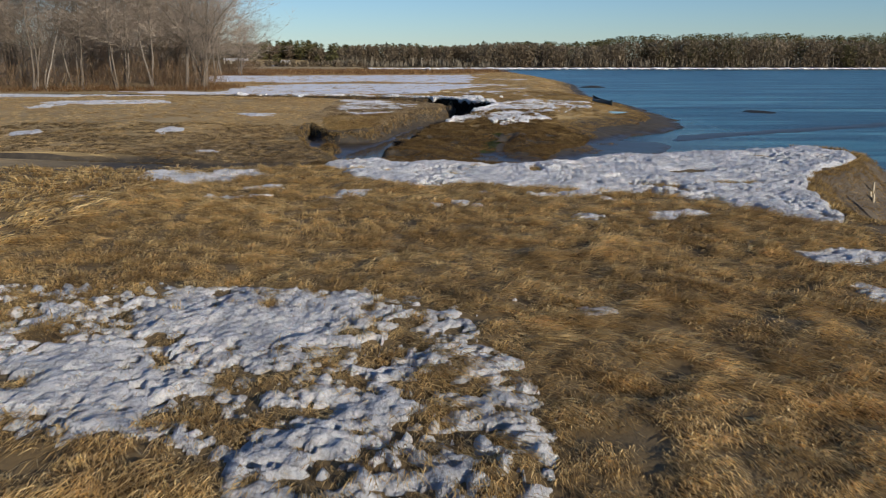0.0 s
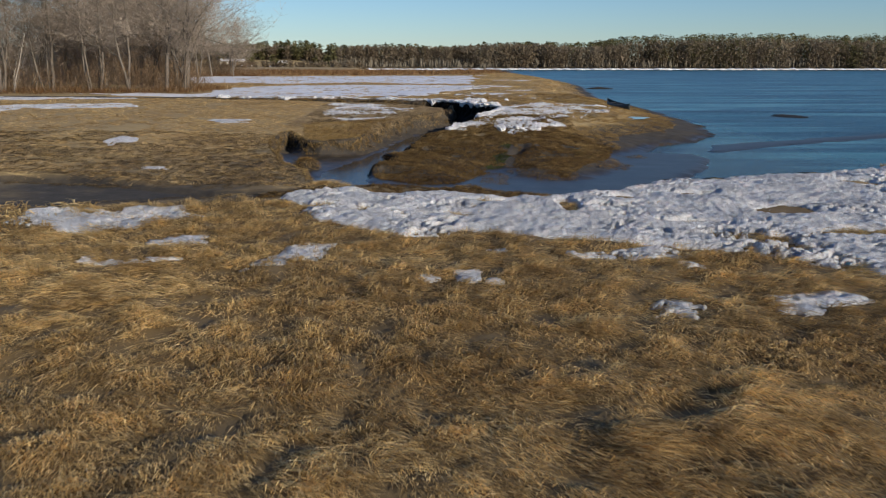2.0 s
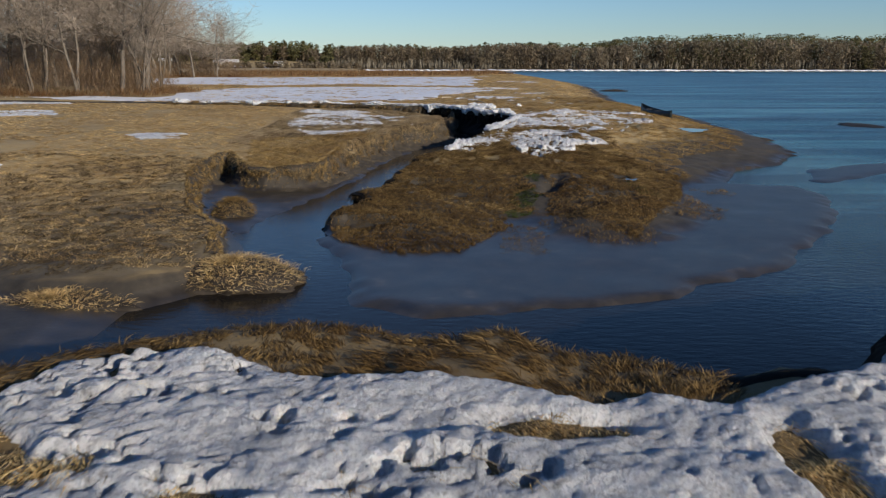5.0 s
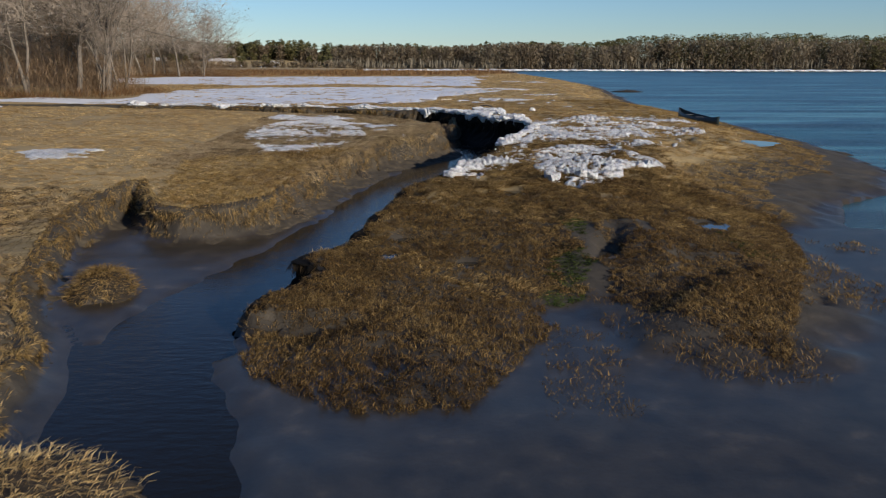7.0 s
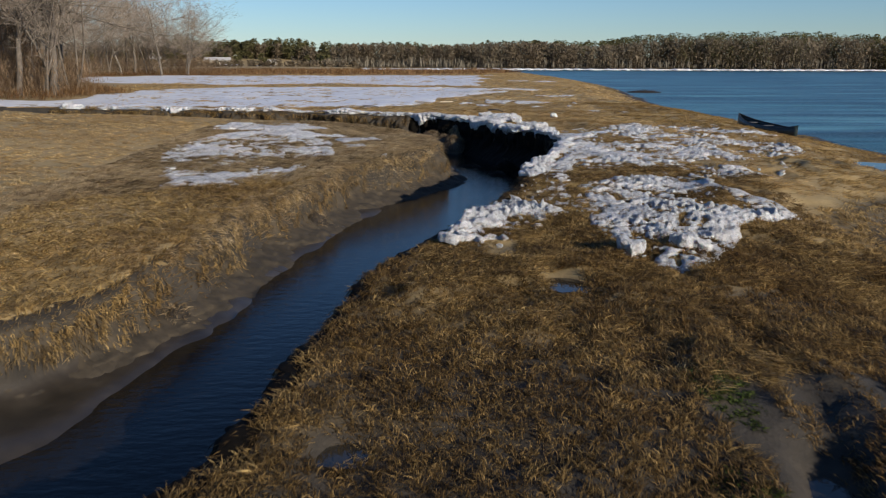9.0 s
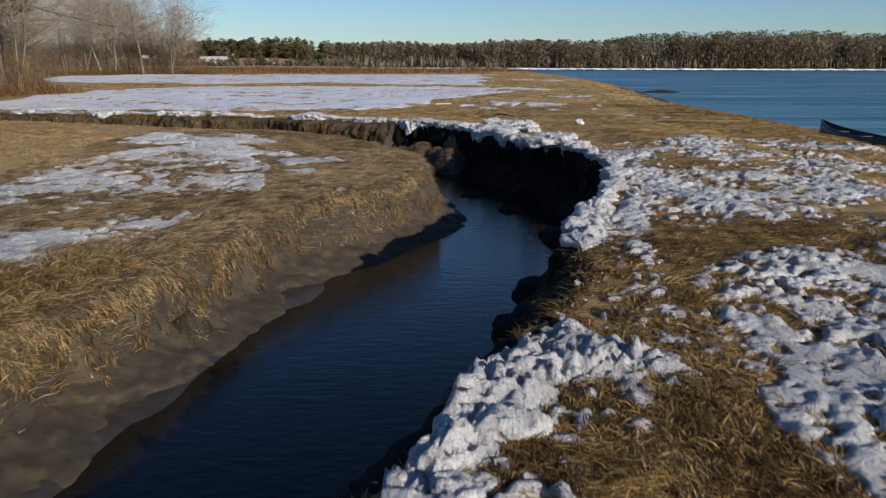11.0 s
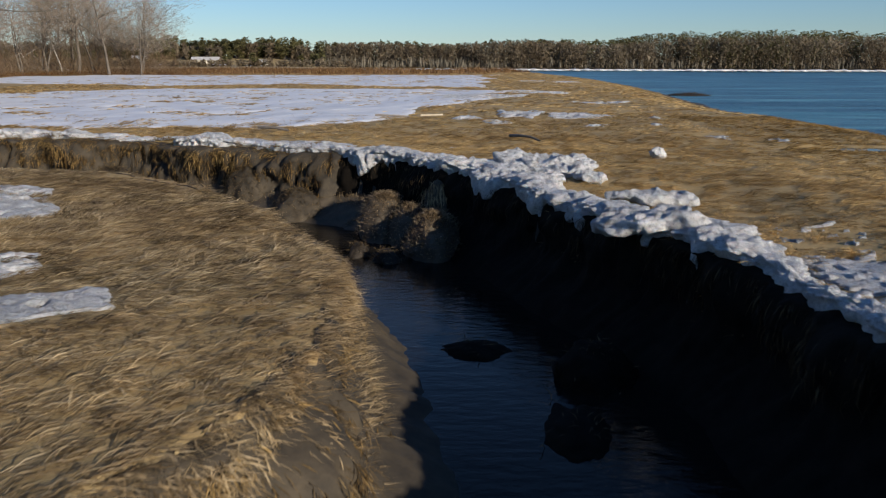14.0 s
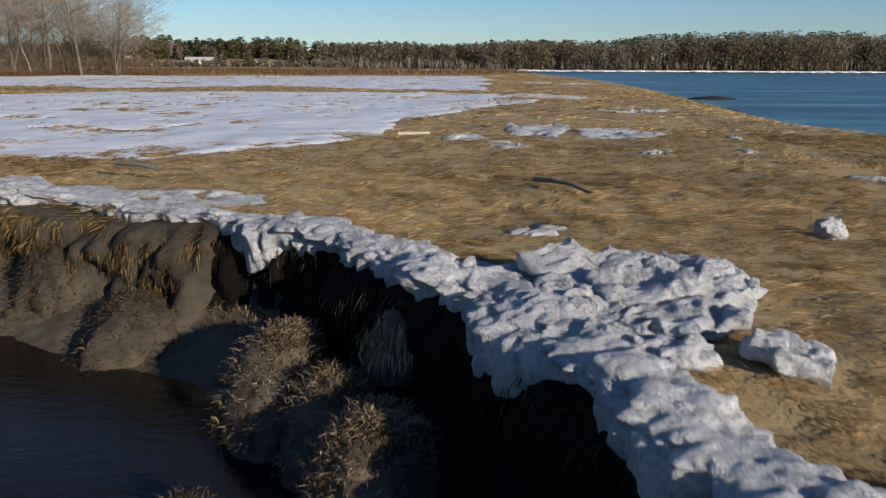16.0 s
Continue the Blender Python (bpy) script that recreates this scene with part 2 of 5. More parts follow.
def ground_material():
    m, n, k, b = material("marsh_ground")
    big, mid, fine = noise_node(n, k, 0.35, 4), noise_node(n, k, 2.2, 5), noise_node(n, k, 14, 5, 0.7)
    thatch = ramp(n, k, mid.outputs["Fac"], [(0.3, (0.19, 0.13, 0.055)), (0.5, (0.37, 0.26, 0.11)), (0.68, (0.46, 0.335, 0.152))])
    drift = noise_node(n, k, 0.22, 8, 0.68, (0.6, 1.3, 1))
    wetter = ramp(n, k, drift.outputs["Fac"], [(0.36, (0.20, 0.148, 0.068)), (0.47, (0.36, 0.265, 0.122)), (0.58, (0.50, 0.375, 0.178))])
    spread = ramp(n, k, drift.outputs["Fac"], [(0.42, (1, 1, 1)), (0.58, (0, 0, 0))])
    thatch2 = mixed(n, k, fine.outputs["Fac"], thatch.outputs["Color"], (0.23, 0.152, 0.062))
    mud = ramp(n, k, mid.outputs["Fac"], [(0.3, (0.020, 0.0165, 0.012)), (0.6, (0.043, 0.035, 0.025)), (0.78, (0.09, 0.072, 0.05))])
    geo = n.new("ShaderNodeNewGeometry")
    sep = n.new("ShaderNodeSeparateXYZ")
    k.new(geo.outputs["Position"], sep.inputs[0])
    # near-meadow ground darkened: shade between the tall hay tufts, put into the colour
    hay_shade = n.new("ShaderNodeMapRange")
    hay_shade.inputs["From Min"].default_value, hay_shade.inputs["From Max"].default_value = 31.0, 27.0
    hay_shade.inputs["To Min"].default_value, hay_shade.inputs["To Max"].default_value = 0.0, 0.85
    k.new(sep.outputs["Y"], hay_shade.inputs["Value"])
    add = n.new("ShaderNodeMath")
    add.operation = "MULTIPLY_ADD"
    k.new(big.outputs["Fac"], add.inputs[0])
    add.inputs[1].default_value = 0.5
    side = n.new("ShaderNodeMapRange")
    side.inputs["From Min"].default_value, side.inputs["From Max"].default_value = -3.5, -5.0
    side.inputs["To Min"].default_value, side.inputs["To Max"].default_value = 0.0, 0.36
    k.new(sep.outputs["X"], side.inputs["Value"])
    lift = n.new("ShaderNodeMath")
    k.new(sep.outputs["Z"], lift.inputs[0])
    k.new(side.outputs[0], lift.inputs[1])
    k.new(lift.outputs[0], add.inputs[2])
    level = n.new("ShaderNodeMapRange")
    level.inputs["From Min"].default_value, level.inputs["From Max"].default_value = 0.98, 1.28
    k.new(add.outputs[0], level.inputs["Value"])
    steep = n.new("ShaderNodeSeparateXYZ")
    k.new(geo.outputs["True Normal"], steep.inputs[0])
    cut = n.new("ShaderNodeMapRange")
    cut.inputs["From Min"].default_value, cut.inputs["From Max"].default_value = 0.5, 0.85
    k.new(steep.outputs["Z"], cut.inputs["Value"])
    both = n.new("ShaderNodeMath")
    both.operation = "MULTIPLY"
    k.new(level.outputs[0], both.inputs[0])
    k.new(cut.outputs[0], both.inputs[1])
    thatch3 = mixed(n, k, spread.outputs["Color"], thatch2, wetter.outputs["Color"])
    k.new(mixed(n, k, both.outputs[0], mud.outputs["Color"], mixed(n, k, hay_shade.outputs[0], thatch3, (0.105, 0.07, 0.029))), b.inputs["Base Color"])
    wet = n.new("ShaderNodeMapRange")
    wet.inputs["From Min"].default_value, wet.inputs["From Max"].default_value = 0.11, 0.26
    wet.inputs["To Min"].default_value, wet.inputs["To Max"].default_value = 0.36, 0.9
    k.new(sep.outputs["Z"], wet.inputs["Value"])
    k.new(wet.outputs[0], b.inputs["Roughness"])
    damp = n.new("ShaderNodeMapRange")
    damp.inputs["From Min"].default_value, damp.inputs["From Max"].default_value = 0.10, 0.30
    damp.inputs["To Min"].default_value, damp.inputs["To Max"].default_value = 0.10, 0.6
    k.new(sep.outputs["Z"], damp.inputs["Value"])
    k.new(damp.outputs[0], relief(n, k, b, fine.outputs["Fac"], 0.5, 0.03).inputs["Strength"])
    return m


def water_material():
    m, n, k, b = material("river_water")
    geo = n.new("ShaderNodeNewGeometry")
    sep = n.new("ShaderNodeSeparateXYZ")
    k.new(geo.outputs["Position"], sep.inputs[0])
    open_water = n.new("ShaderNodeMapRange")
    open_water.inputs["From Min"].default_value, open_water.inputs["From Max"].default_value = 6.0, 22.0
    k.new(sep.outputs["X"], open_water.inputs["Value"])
    # open water: reflected sky streaks and ripple sheen painted into the base colour
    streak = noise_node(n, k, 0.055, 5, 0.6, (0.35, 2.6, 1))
    sky_streaks = ramp(n, k, streak.outputs["Fac"], [(0.40, (0.012, 0.060, 0.10)), (0.50, (0.028, 0.115, 0.168)), (0.60, (0.07, 0.20, 0.26))]).outputs["Color"]
    ripple_sheen = noise_node(n, k, 0.14, 7, 0.72, (0.35, 1.7, 1))
    lines = ramp(n, k, ripple_sheen.outputs["Fac"], [(0.40, (0.35, 0.42, 0.50)), (0.50, (1, 1, 1)), (0.60, (1.9, 1.7, 1.5))])
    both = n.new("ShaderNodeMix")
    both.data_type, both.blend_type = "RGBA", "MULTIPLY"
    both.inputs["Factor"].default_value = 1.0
    k.new(sky_streaks, both.inputs["A"])
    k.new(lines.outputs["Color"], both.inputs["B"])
    sky_streaks = both.outputs["Result"]
    k.new(mixed(n, k, open_water.outputs[0], (0.011, 0.010, 0.009), sky_streaks), b.inputs["Base Color"])
    wind = n.new("ShaderNodeMapRange")
    wind.inputs["To Min"].default_value, wind.inputs["To Max"].default_value = 0.05, 0.30
    k.new(open_water.outputs[0], wind.inputs["Value"])
    k.new(wind.outputs[0], b.inputs["Roughness"])
    b.inputs["IOR"].default_value = 1.33
    mirror = n.new("ShaderNodeMapRange")
    mirror.inputs["To Min"].default_value, mirror.inputs["To Max"].default_value = 0.18, 0.45
    k.new(open_water.outputs[0], mirror.inputs["Value"])
    k.new(mirror.outputs[0], b.inputs["Specular IOR Level"])
    a, c = noise_node(n, k, 3.0, 4, 0.6, (1, 2.2, 1)), noise_node(n, k, 0.05, 3, 0.5, (0.5, 2.0, 1))
    mul = n.new("ShaderNodeMath")
    mul.operation = "MULTIPLY"
    k.new(a.outputs["Fac"], mul.inputs[0])
    k.new(c.outputs["Fac"], mul.inputs[1])
    sway = relief(n, k, b, mul.outputs[0], 0.6, 0.22)
    calm = n.new("ShaderNodeMapRange")
    calm.inputs["To Min"].default_value, calm.inputs["To Max"].default_value = 0.10, 0.65
    k.new(open_water.outputs[0], calm.inputs["Value"])
    k.new(calm.outputs[0], sway.inputs["Strength"])
    return m


def snow_material():
    m, n, k, b = material("old_snow_and_ice")
    big, fine, grit = noise_node(n, k, 1.1, 4), noise_node(n, k, 7, 6, 0.75), noise_node(n, k, 26, 4, 0.7)
    crumb = noise_node(n, k, 70, 3, 0.7)
    col = ramp(n, k, big.outputs["Fac"], [(0.30, (0.46, 0.48, 0.51)), (0.46, (0.68, 0.69, 0.71)), (0.64, (0.86, 0.86, 0.86))])
    dirt = ramp(n, k, fine.outputs["Fac"], [(0.33, (0.45, 0.425, 0.39)), (0.47, (1, 1, 1))])
    mul = n.new("ShaderNodeMix")
    mul.data_type, mul.blend_type = "RGBA", "MULTIPLY"
    mul.inputs["Factor"].default_value = 0.75
    k.new(col.outputs["Color"], mul.inputs["A"])
    k.new(dirt.outputs["Color"], mul.inputs["B"])
    speck = ramp(n, k, grit.outputs["Fac"], [(0.36, (0.60, 0.615, 0.65)), (0.52, (1, 1, 1))])
    crumbs = n.new("ShaderNodeMix")
    crumbs.data_type, crumbs.blend_type = "RGBA", "MULTIPLY"
    crumbs.inputs["Factor"].default_value = 0.8
    k.new(mul.outputs["Result"], crumbs.inputs["A"])
    k.new(speck.outputs["Color"], crumbs.inputs["B"])
    k.new(crumbs.outputs["Result"], b.inputs["Base Color"])
    b.inputs["Roughness"].default_value = 0.5
    b.inputs["Subsurface Weight"].default_value, b.inputs["Subsurface Scale"].default_value = 0.35, 0.05
    b.inputs["Subsurface Radius"].default_value = (0.7, 0.85, 1.0)
    first = n.new("ShaderNodeBump")
    first.inputs["Strength"].default_value, first.inputs["Distance"].default_value = 1.0, 0.14
    k.new(fine.outputs["Fac"], first.inputs["Height"])
    third = n.new("ShaderNodeBump")
    third.inputs["Strength"].default_value, third.inputs["Distance"].default_value = 1.0, 0.06
    k.new(grit.outputs["Fac"], third.inputs["Height"])
    k.new(first.outputs["Normal"], third.inputs["Normal"])
    second = relief(n, k, b, crumb.outputs["Fac"], 0.8, 0.02)
    k.new(third.outputs["Normal"], second.inputs["Normal"])
    return m


def blade_material(name, stops, patch=0.5):
    m, n, k, b = material(name)
    geo = n.new("ShaderNodeNewGeometry")
    r = ramp(n, k, geo.outputs["Random Per Island"], stops)
    big = noise_node(n, k, patch, 3)
    shade = ramp(n, k, big.outputs["Fac"], [(0.35, (0.62, 0.56, 0.50)), (0.62, (1.0, 1.0, 1.0))])
    mul = n.new("ShaderNodeMix")
    mul.data_type, mul.blend_type = "RGBA", "MULTIPLY"
    mul.inputs["Factor"].default_value = 0.8
    k.new(r.outputs["Color"], mul.inputs["A"])
    k.new(shade.outputs["Color"], mul.inputs["B"])
    tuft = ramp(n, k, noise_node(n, k, 2.6, 2).outputs["Fac"], [(0.36, (0.68, 0.64, 0.60)), (0.60, (1.22, 1.20, 1.16))])
    tone = n.new("ShaderNodeMix")
    tone.data_type, tone.blend_type = "RGBA", "MULTIPLY"
    tone.inputs["Factor"].default_value = 1.0
    k.new(mul.outputs["Result"], tone.inputs["A"])
    k.new(tuft.outputs["Color"], tone.inputs["B"])
    mul = tone
    k.new(mul.outputs["Result"], b.inputs["Base Color"])
    b.inputs["Roughness"].default_value = 0.7
    b.inputs["Specular IOR Level"].default_value = 0.25
    thin = n.new("ShaderNodeBsdfTranslucent")
    k.new(mul.outputs["Result"], thin.inputs["Color"])
    both = n.new("ShaderNodeMixShader")
    both.inputs["Fac"].default_value = 0.42
    k.new(b.outputs[0], both.inputs[1])
    k.new(thin.outputs[0], both.inputs[2])
    k.new(both.outputs[0], n["Material Output"].inputs["Surface"])
    return m


def plain(name, a, c, scale=6.0, rough=0.8, bump=0.3, metal=0.0, gloss=0.5):
    m, n, k, b = material(name)
    t = noise_node(n, k, scale, 5, 0.65)
    r = ramp(n, k, t.outputs["Fac"], [(0.3, a), (0.7, c)])
    k.new(r.outputs["Color"], b.inputs["Base Color"])
    b.inputs["Roughness"].default_value, b.inputs["Metallic"].default_value = rough, metal
    b.inputs["Specular IOR Level"].default_value = gloss
    relief(n, k, b, t.outputs["Fac"], bump, 0.02)
    return m


GROUND, WATER, SNOW = ground_material(), water_material(), snow_material()
FIELD_SNOW = plain("wind_packed_snow", (0.60, 0.62, 0.67), (0.78, 0.785, 0.80), 0.6, 0.55, 0.15)
BRUSH = blade_material("brown_brush", [(0.0, (0.14, 0.10, 0.062)), (0.5, (0.28, 0.20, 0.128)), (1.0, (0.44, 0.33, 0.22))], 0.2)
STRAW = blade_material("golden_straw", [(0.0, (0.37, 0.27, 0.125)), (0.4, (0.79, 0.585, 0.27)), (0.8, (0.96, 0.755, 0.38)), (1.0, (0.95, 0.76, 0.42))])
PALE = blade_material("pale_straw", [(0.0, (0.14, 0.105, 0.06)), (0.5, (0.50, 0.39, 0.225)), (1.0, (0.80, 0.66, 0.43))])
TAN = blade_material("tan_flattened_grass", [(0.0, (0.28, 0.195, 0.085)), (0.5, (0.66, 0.475, 0.21)), (1.0, (0.88, 0.69, 0.38))], 0.35)
BROWN = blade_material("brown_cordgrass", [(0.0, (0.055, 0.036, 0.015)), (0.5, (0.185, 0.122, 0.047)), (1.0, (0.40, 0.275, 0.112))])
DULL = blade_material("dull_golden_grass", [(0.0, (0.12, 0.08, 0.030)), (0.5, (0.40, 0.275, 0.108)), (1.0, (0.70, 0.505, 0.215))], 0.25)
# hanging roots and straw, darkened in colour for the shade below the lip
SHADED_ROOTS = blade_material("shade_dark_roots", [(0.0, (0.012, 0.009, 0.005)), (0.6, (0.045, 0.032, 0.016)), (1.0, (0.15, 0.11, 0.055))])
STEMS = blade_material("grey_dead_stems", [(0.0, (0.06, 0.042, 0.024)), (0.5, (0.22, 0.165, 0.10)), (1.0, (0.60, 0.48, 0.32))])
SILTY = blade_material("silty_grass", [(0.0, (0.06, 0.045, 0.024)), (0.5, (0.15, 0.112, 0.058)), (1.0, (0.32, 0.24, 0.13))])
REED = blade_material("rusty_reeds", [(0.0, (0.10, 0.055, 0.025)), (0.5, (0.21, 0.12, 0.055)), (1.0, (0.34, 0.22, 0.11))], 0.1)
BARK = plain("grey_bark", (0.065, 0.053, 0.041), (0.155, 0.128, 0.10), 5)
BIRCH = plain("pale_bark", (0.16, 0.14, 0.115), (0.34, 0.30, 0.25), 5)
TWIG = plain("twigs", (0.18, 0.148, 0.115), (0.33, 0.272, 0.212), 3)


# ---- meshes ----
def mesh_of(name, verts, faces, mat, smooth_faces=False):
    """A mesh from arrays of corners and of faces with three or four corners each."""
    me = bpy.data.meshes.new(name)
    verts, faces = np.asarray(verts, np.float32), np.asarray(faces, np.int32)
    me.vertices.add(len(verts))
    me.vertices.foreach_set("co", verts.ravel())
    me.loops.add(faces.size)
    me.loops.foreach_set("vertex_index", faces.ravel())
    me.polygons.add(len(faces))
    me.polygons.foreach_set("loop_start", np.arange(0, faces.size, faces.shape[1], dtype=np.int32))
    me.polygons.foreach_set("use_smooth", np.full(len(faces), smooth_faces))
    me.update(calc_edges=True)
    me.validate()
    me.materials.append(mat)
    return me


def grid_faces(nx, ny):
    i = (np.arange(ny - 1)[:, None] * nx + np.arange(nx - 1)[None, :]).ravel()
    return np.stack([i, i + 1, i + nx + 1, i + nx], 1)


def graded(fine_from, fine_to, step, low, high, growth=1.13):
    mid = np.arange(fine_from, fine_to, step)
    out, v, s = [], mid[-1], step
    while v < high:
        s *= growth
        v += s
        out.append(v)
    back, v, s = [], mid[0], step
    while v > low:
        s *= growth
        v -= s
        back.append(v)
    return np.concatenate([back[::-1], mid, out])


# ---- ground and water ----
gx, gy = graded(-9, 14, 0.15, -1500, 1500), graded(4, 84, 0.16, -300, 2500, 1.08)
X, Y = np.meshgrid(gx, gy)
Z = ground(X, Y)
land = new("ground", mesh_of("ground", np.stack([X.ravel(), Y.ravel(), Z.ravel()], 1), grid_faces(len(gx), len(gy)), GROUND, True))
tagged(land, "frozen salt marsh ground with brown thatch and grey tidal mud", "ground", kind="structure")
bm = bmesh.new()
bmesh.ops.create_grid(bm, x_segments=2, y_segments=2, size=2000)
me = bpy.data.meshes.new("water")
bm.to_mesh(me)
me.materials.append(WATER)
tagged(new("water", me), "calm blue tidal water of river and creek", "water", kind="structure")


def height(x, y):
    """Ground height by the sheet itself."""
    x, y = np.asarray(x, float), np.asarray(y, float)
    i = np.clip(np.searchsorted(gx, x) - 1, 0, len(gx) - 2)
    j = np.clip(np.searchsorted(gy, y) - 1, 0, len(gy) - 2)
    u, v = (x - gx[i]) / (gx[i + 1] - gx[i]), (y - gy[j]) / (gy[j + 1] - gy[j])
    return (Z[j, i] * (1 - u) + Z[j, i + 1] * u) * (1 - v) + (Z[j + 1, i] * (1 - u) + Z[j + 1, i + 1] * u) * v


def part(name, me, parent, label=""):
    ob = new(name, me)
    ob.parent = parent
    if label:
        tagged(ob, label)
    return ob


def empty(name, m, label, category, group=""):
    ob = new(name)
    ob.matrix_basis = m
    return tagged(ob, label, category, group)


# ---- snow ----
COVER = []
HOLES = [(1.0, 25.72, 0.55, 0.2), (2.85, 25.05, 0.2, 0.6), (-1.6, 24.6, 0.3, 0.14), (4.4, 26.2, 0.3, 0.25), (0.2, 24.2, 0.35, 0.12), (6.2, 26.8, 0.5, 0.3), (5.2, 23.2, 0.5, 0.16), (7.6, 24.6, 0.7, 0.55), (7.9, 22.2, 0.7, 0.3), (11.4, 29.0, 0.5, 0.5)]


def snow_field(poly, x, y, seed, ragged, gaps):
    d = -outline(x, y, poly) + ragged * fbm(x, y, 3 * ragged + 0.3, 5, seed)
    for hx, hy, rx, ry in HOLES:
        d = np.where(np.hypot(x - hx, y - hy) < 1, np.minimum(d, 0.3 * (np.hypot((x - hx) / rx, (y - hy) / ry) - 1 + 0.5 * fbm(x, y, 0.4, 3, 5))), d)
    if gaps:
        d = np.minimum(d, 0.4 * (fbm(x, y, 1.9, 3, seed + 50) * 1.0 + 0.5 * fbm(x, y, 0.6, 4, seed + 51) + 0.42 * vnoise(x, y, 0.17, seed + 52) + 0.42 * vnoise(x, y, 0.08, seed + 53) + 0.85 - 2 * gaps))
    return d


def snow(name, poly, label, res, thick, seed, ragged=0.5, gaps=0.0, lumps=0.05, mat=None, category="snow", crust=0.15, slabs=0.0, floor=0.3, grain=1.0):
    """Old snow or ice lying on the ground: a lumpy layer with a ragged outline and gaps."""
    xs, ys = [p[0] for p in poly], [p[1] for p in poly]
    x, y = np.meshgrid(np.arange(min(xs) - ragged, max(xs) + ragged, res), np.arange(min(ys) - ragged, max(ys) + ragged, res))
    d = snow_field(poly, x, y, seed, ragged, gaps)
    if category == "snow":
        COVER.append((poly, seed, ragged, gaps))
    d = np.where(height(x, y) < floor, -0.05, d)
    if gaps <= 0.3 and x.size < 20000:
        # one piece: what hangs together with the patch's middle
        solid = d > 0
        whole = np.zeros_like(solid)
        whole.flat[np.argmax(d)] = True
        for _ in range(400):
            wider = whole.copy()
            wider[1:] |= whole[:-1]
            wider[:-1] |= whole[1:]
            wider[:, 1:] |= wider[:, :-1].copy()
            wider[:, :-1] |= wider[:, 1:].copy()
            wider &= solid
            if (wider == whole).all():
                break
            whole = wider
        d = np.where(whole, d, -0.05)
    rise = smooth(0, res + 0.16, d) ** 0.8
    warp = x + 0.15 * vnoise(x, y, 0.3, seed + 8), y + 0.15 * vnoise(x, y, 0.3, seed + 7)
    billow = 0.5 * vnoise(*warp, 0.7, seed + 3) + 0.7 * np.abs(vnoise(*warp, crust, seed + 4)) + 0.6 * np.abs(vnoise(*warp, crust * 0.45, seed + 5))
    top = thick * rise * (0.8 + 0.4 * fbm(x, y, 1.6, 3, seed + 9)) + 0.40 * lumps * rise * (billow - 0.2) + grain * rise * (0.016 * fbm(x, y, 0.3, 3, seed + 22) + 0.016 * vnoise(x, y, 0.12, seed + 20) + 0.014 * vnoise(x, y, 0.07, seed + 21))
    if slabs:
        tilt = 3.2 * fbm(*warp, 1.5, 2, seed + 11) + 1.2 * vnoise(*warp, 0.5, seed + 12)
        top = top + slabs * rise * (np.floor(tilt) + smooth(0.75, 1.0, tilt % 1.0) - 0.25 * (tilt % 1.0))
    z = height(x, y) + np.where(d > 0, np.maximum(top, 0.01) + 0.02, -0.06)
    f = grid_faces(x.shape[1], x.shape[0])
    f = f[(d.ravel()[f] > 0).any(1)]
    used = np.unique(f)
    where = np.zeros(x.size, np.int32)
    where[used] = np.arange(len(used))
    ob = new(name, mesh_of(name, np.stack([x.ravel(), y.ravel(), z.ravel()], 1)[used], where[f], mat or SNOW, True))
    return tagged(ob, label, category, kind="stuff" if gaps > 0.3 else "")


def blob(x, y, rx, ry, seed):
    rng = np.random.default_rng(seed)
    k = rng.uniform(0.7, 1.2, 14)
    return [(x + rx * k[i] * math.cos(i * math.tau / 14), y + ry * k[i] * math.sin(i * math.tau / 14)) for i in range(14)]


def covered(x, y):
    c = np.zeros(np.shape(x), bool)
    for poly, seed, ragged, gaps in COVER:
        xs, ys = [p[0] for p in poly], [p[1] for p in poly]
        near = (x > min(xs) - ragged) & (x < max(xs) + ragged) & (y > min(ys) - ragged) & (y < max(ys) + ragged)
        c[near] |= snow_field(poly, x[near], y[near], seed, ragged, gaps) > (0.02 if ragged < 2 else 0.08)
    return c


snow("snow_patch", [(-9, 11.8), (-5.6, 11.9), (-4.1, 11.7), (-2.3, 11.4), (-0.8, 11.4), (0.5, 10.3), (0.3, 9.1), (0.7, 8.4), (1.1, 6.9), (1.0, 6.1), (0.6, 4.0), (-1.6, 4.0), (-1.8, 6.0), (-3, 6.6), (-4.5, 5.2), (-9, 5)],
     "crusted white snow broken by tufts of straw", 0.04, 0.05, 41, 0.4, 0.36, 0.07)
snow("snow_bank", [(-4.1, 26.1), (-3.6, 27.3), (-2.3, 27.5), (-1.1, 27.0), (-0.3, 26.8), (0.7, 26.6), (1.4, 26.1), (1.9, 26.3), (2.6, 26.0), (3.4, 26.7), (4.4, 27.4), (5.6, 28.6), (8, 29.8), (11, 31), (14.4, 33.0), (15.4, 31), (14.4, 27.9), (11.2, 24.4), (9.7, 21), (9.0, 18), (8.4, 16.9), (7.2, 18.2), (5.4, 20.8), (3.3, 21.4), (1.5, 22.2), (0.4, 22.7), (-0.3, 22.3), (-0.7, 22.1), (-1.3, 22.4), (-2.4, 23.4), (-3.2, 25.2)],
     "thick grey-white bank of lumpy snow and ice", 0.045, 0.11, 42, 0.35, 0.05, 0.032, crust=0.12, grain=1.0)
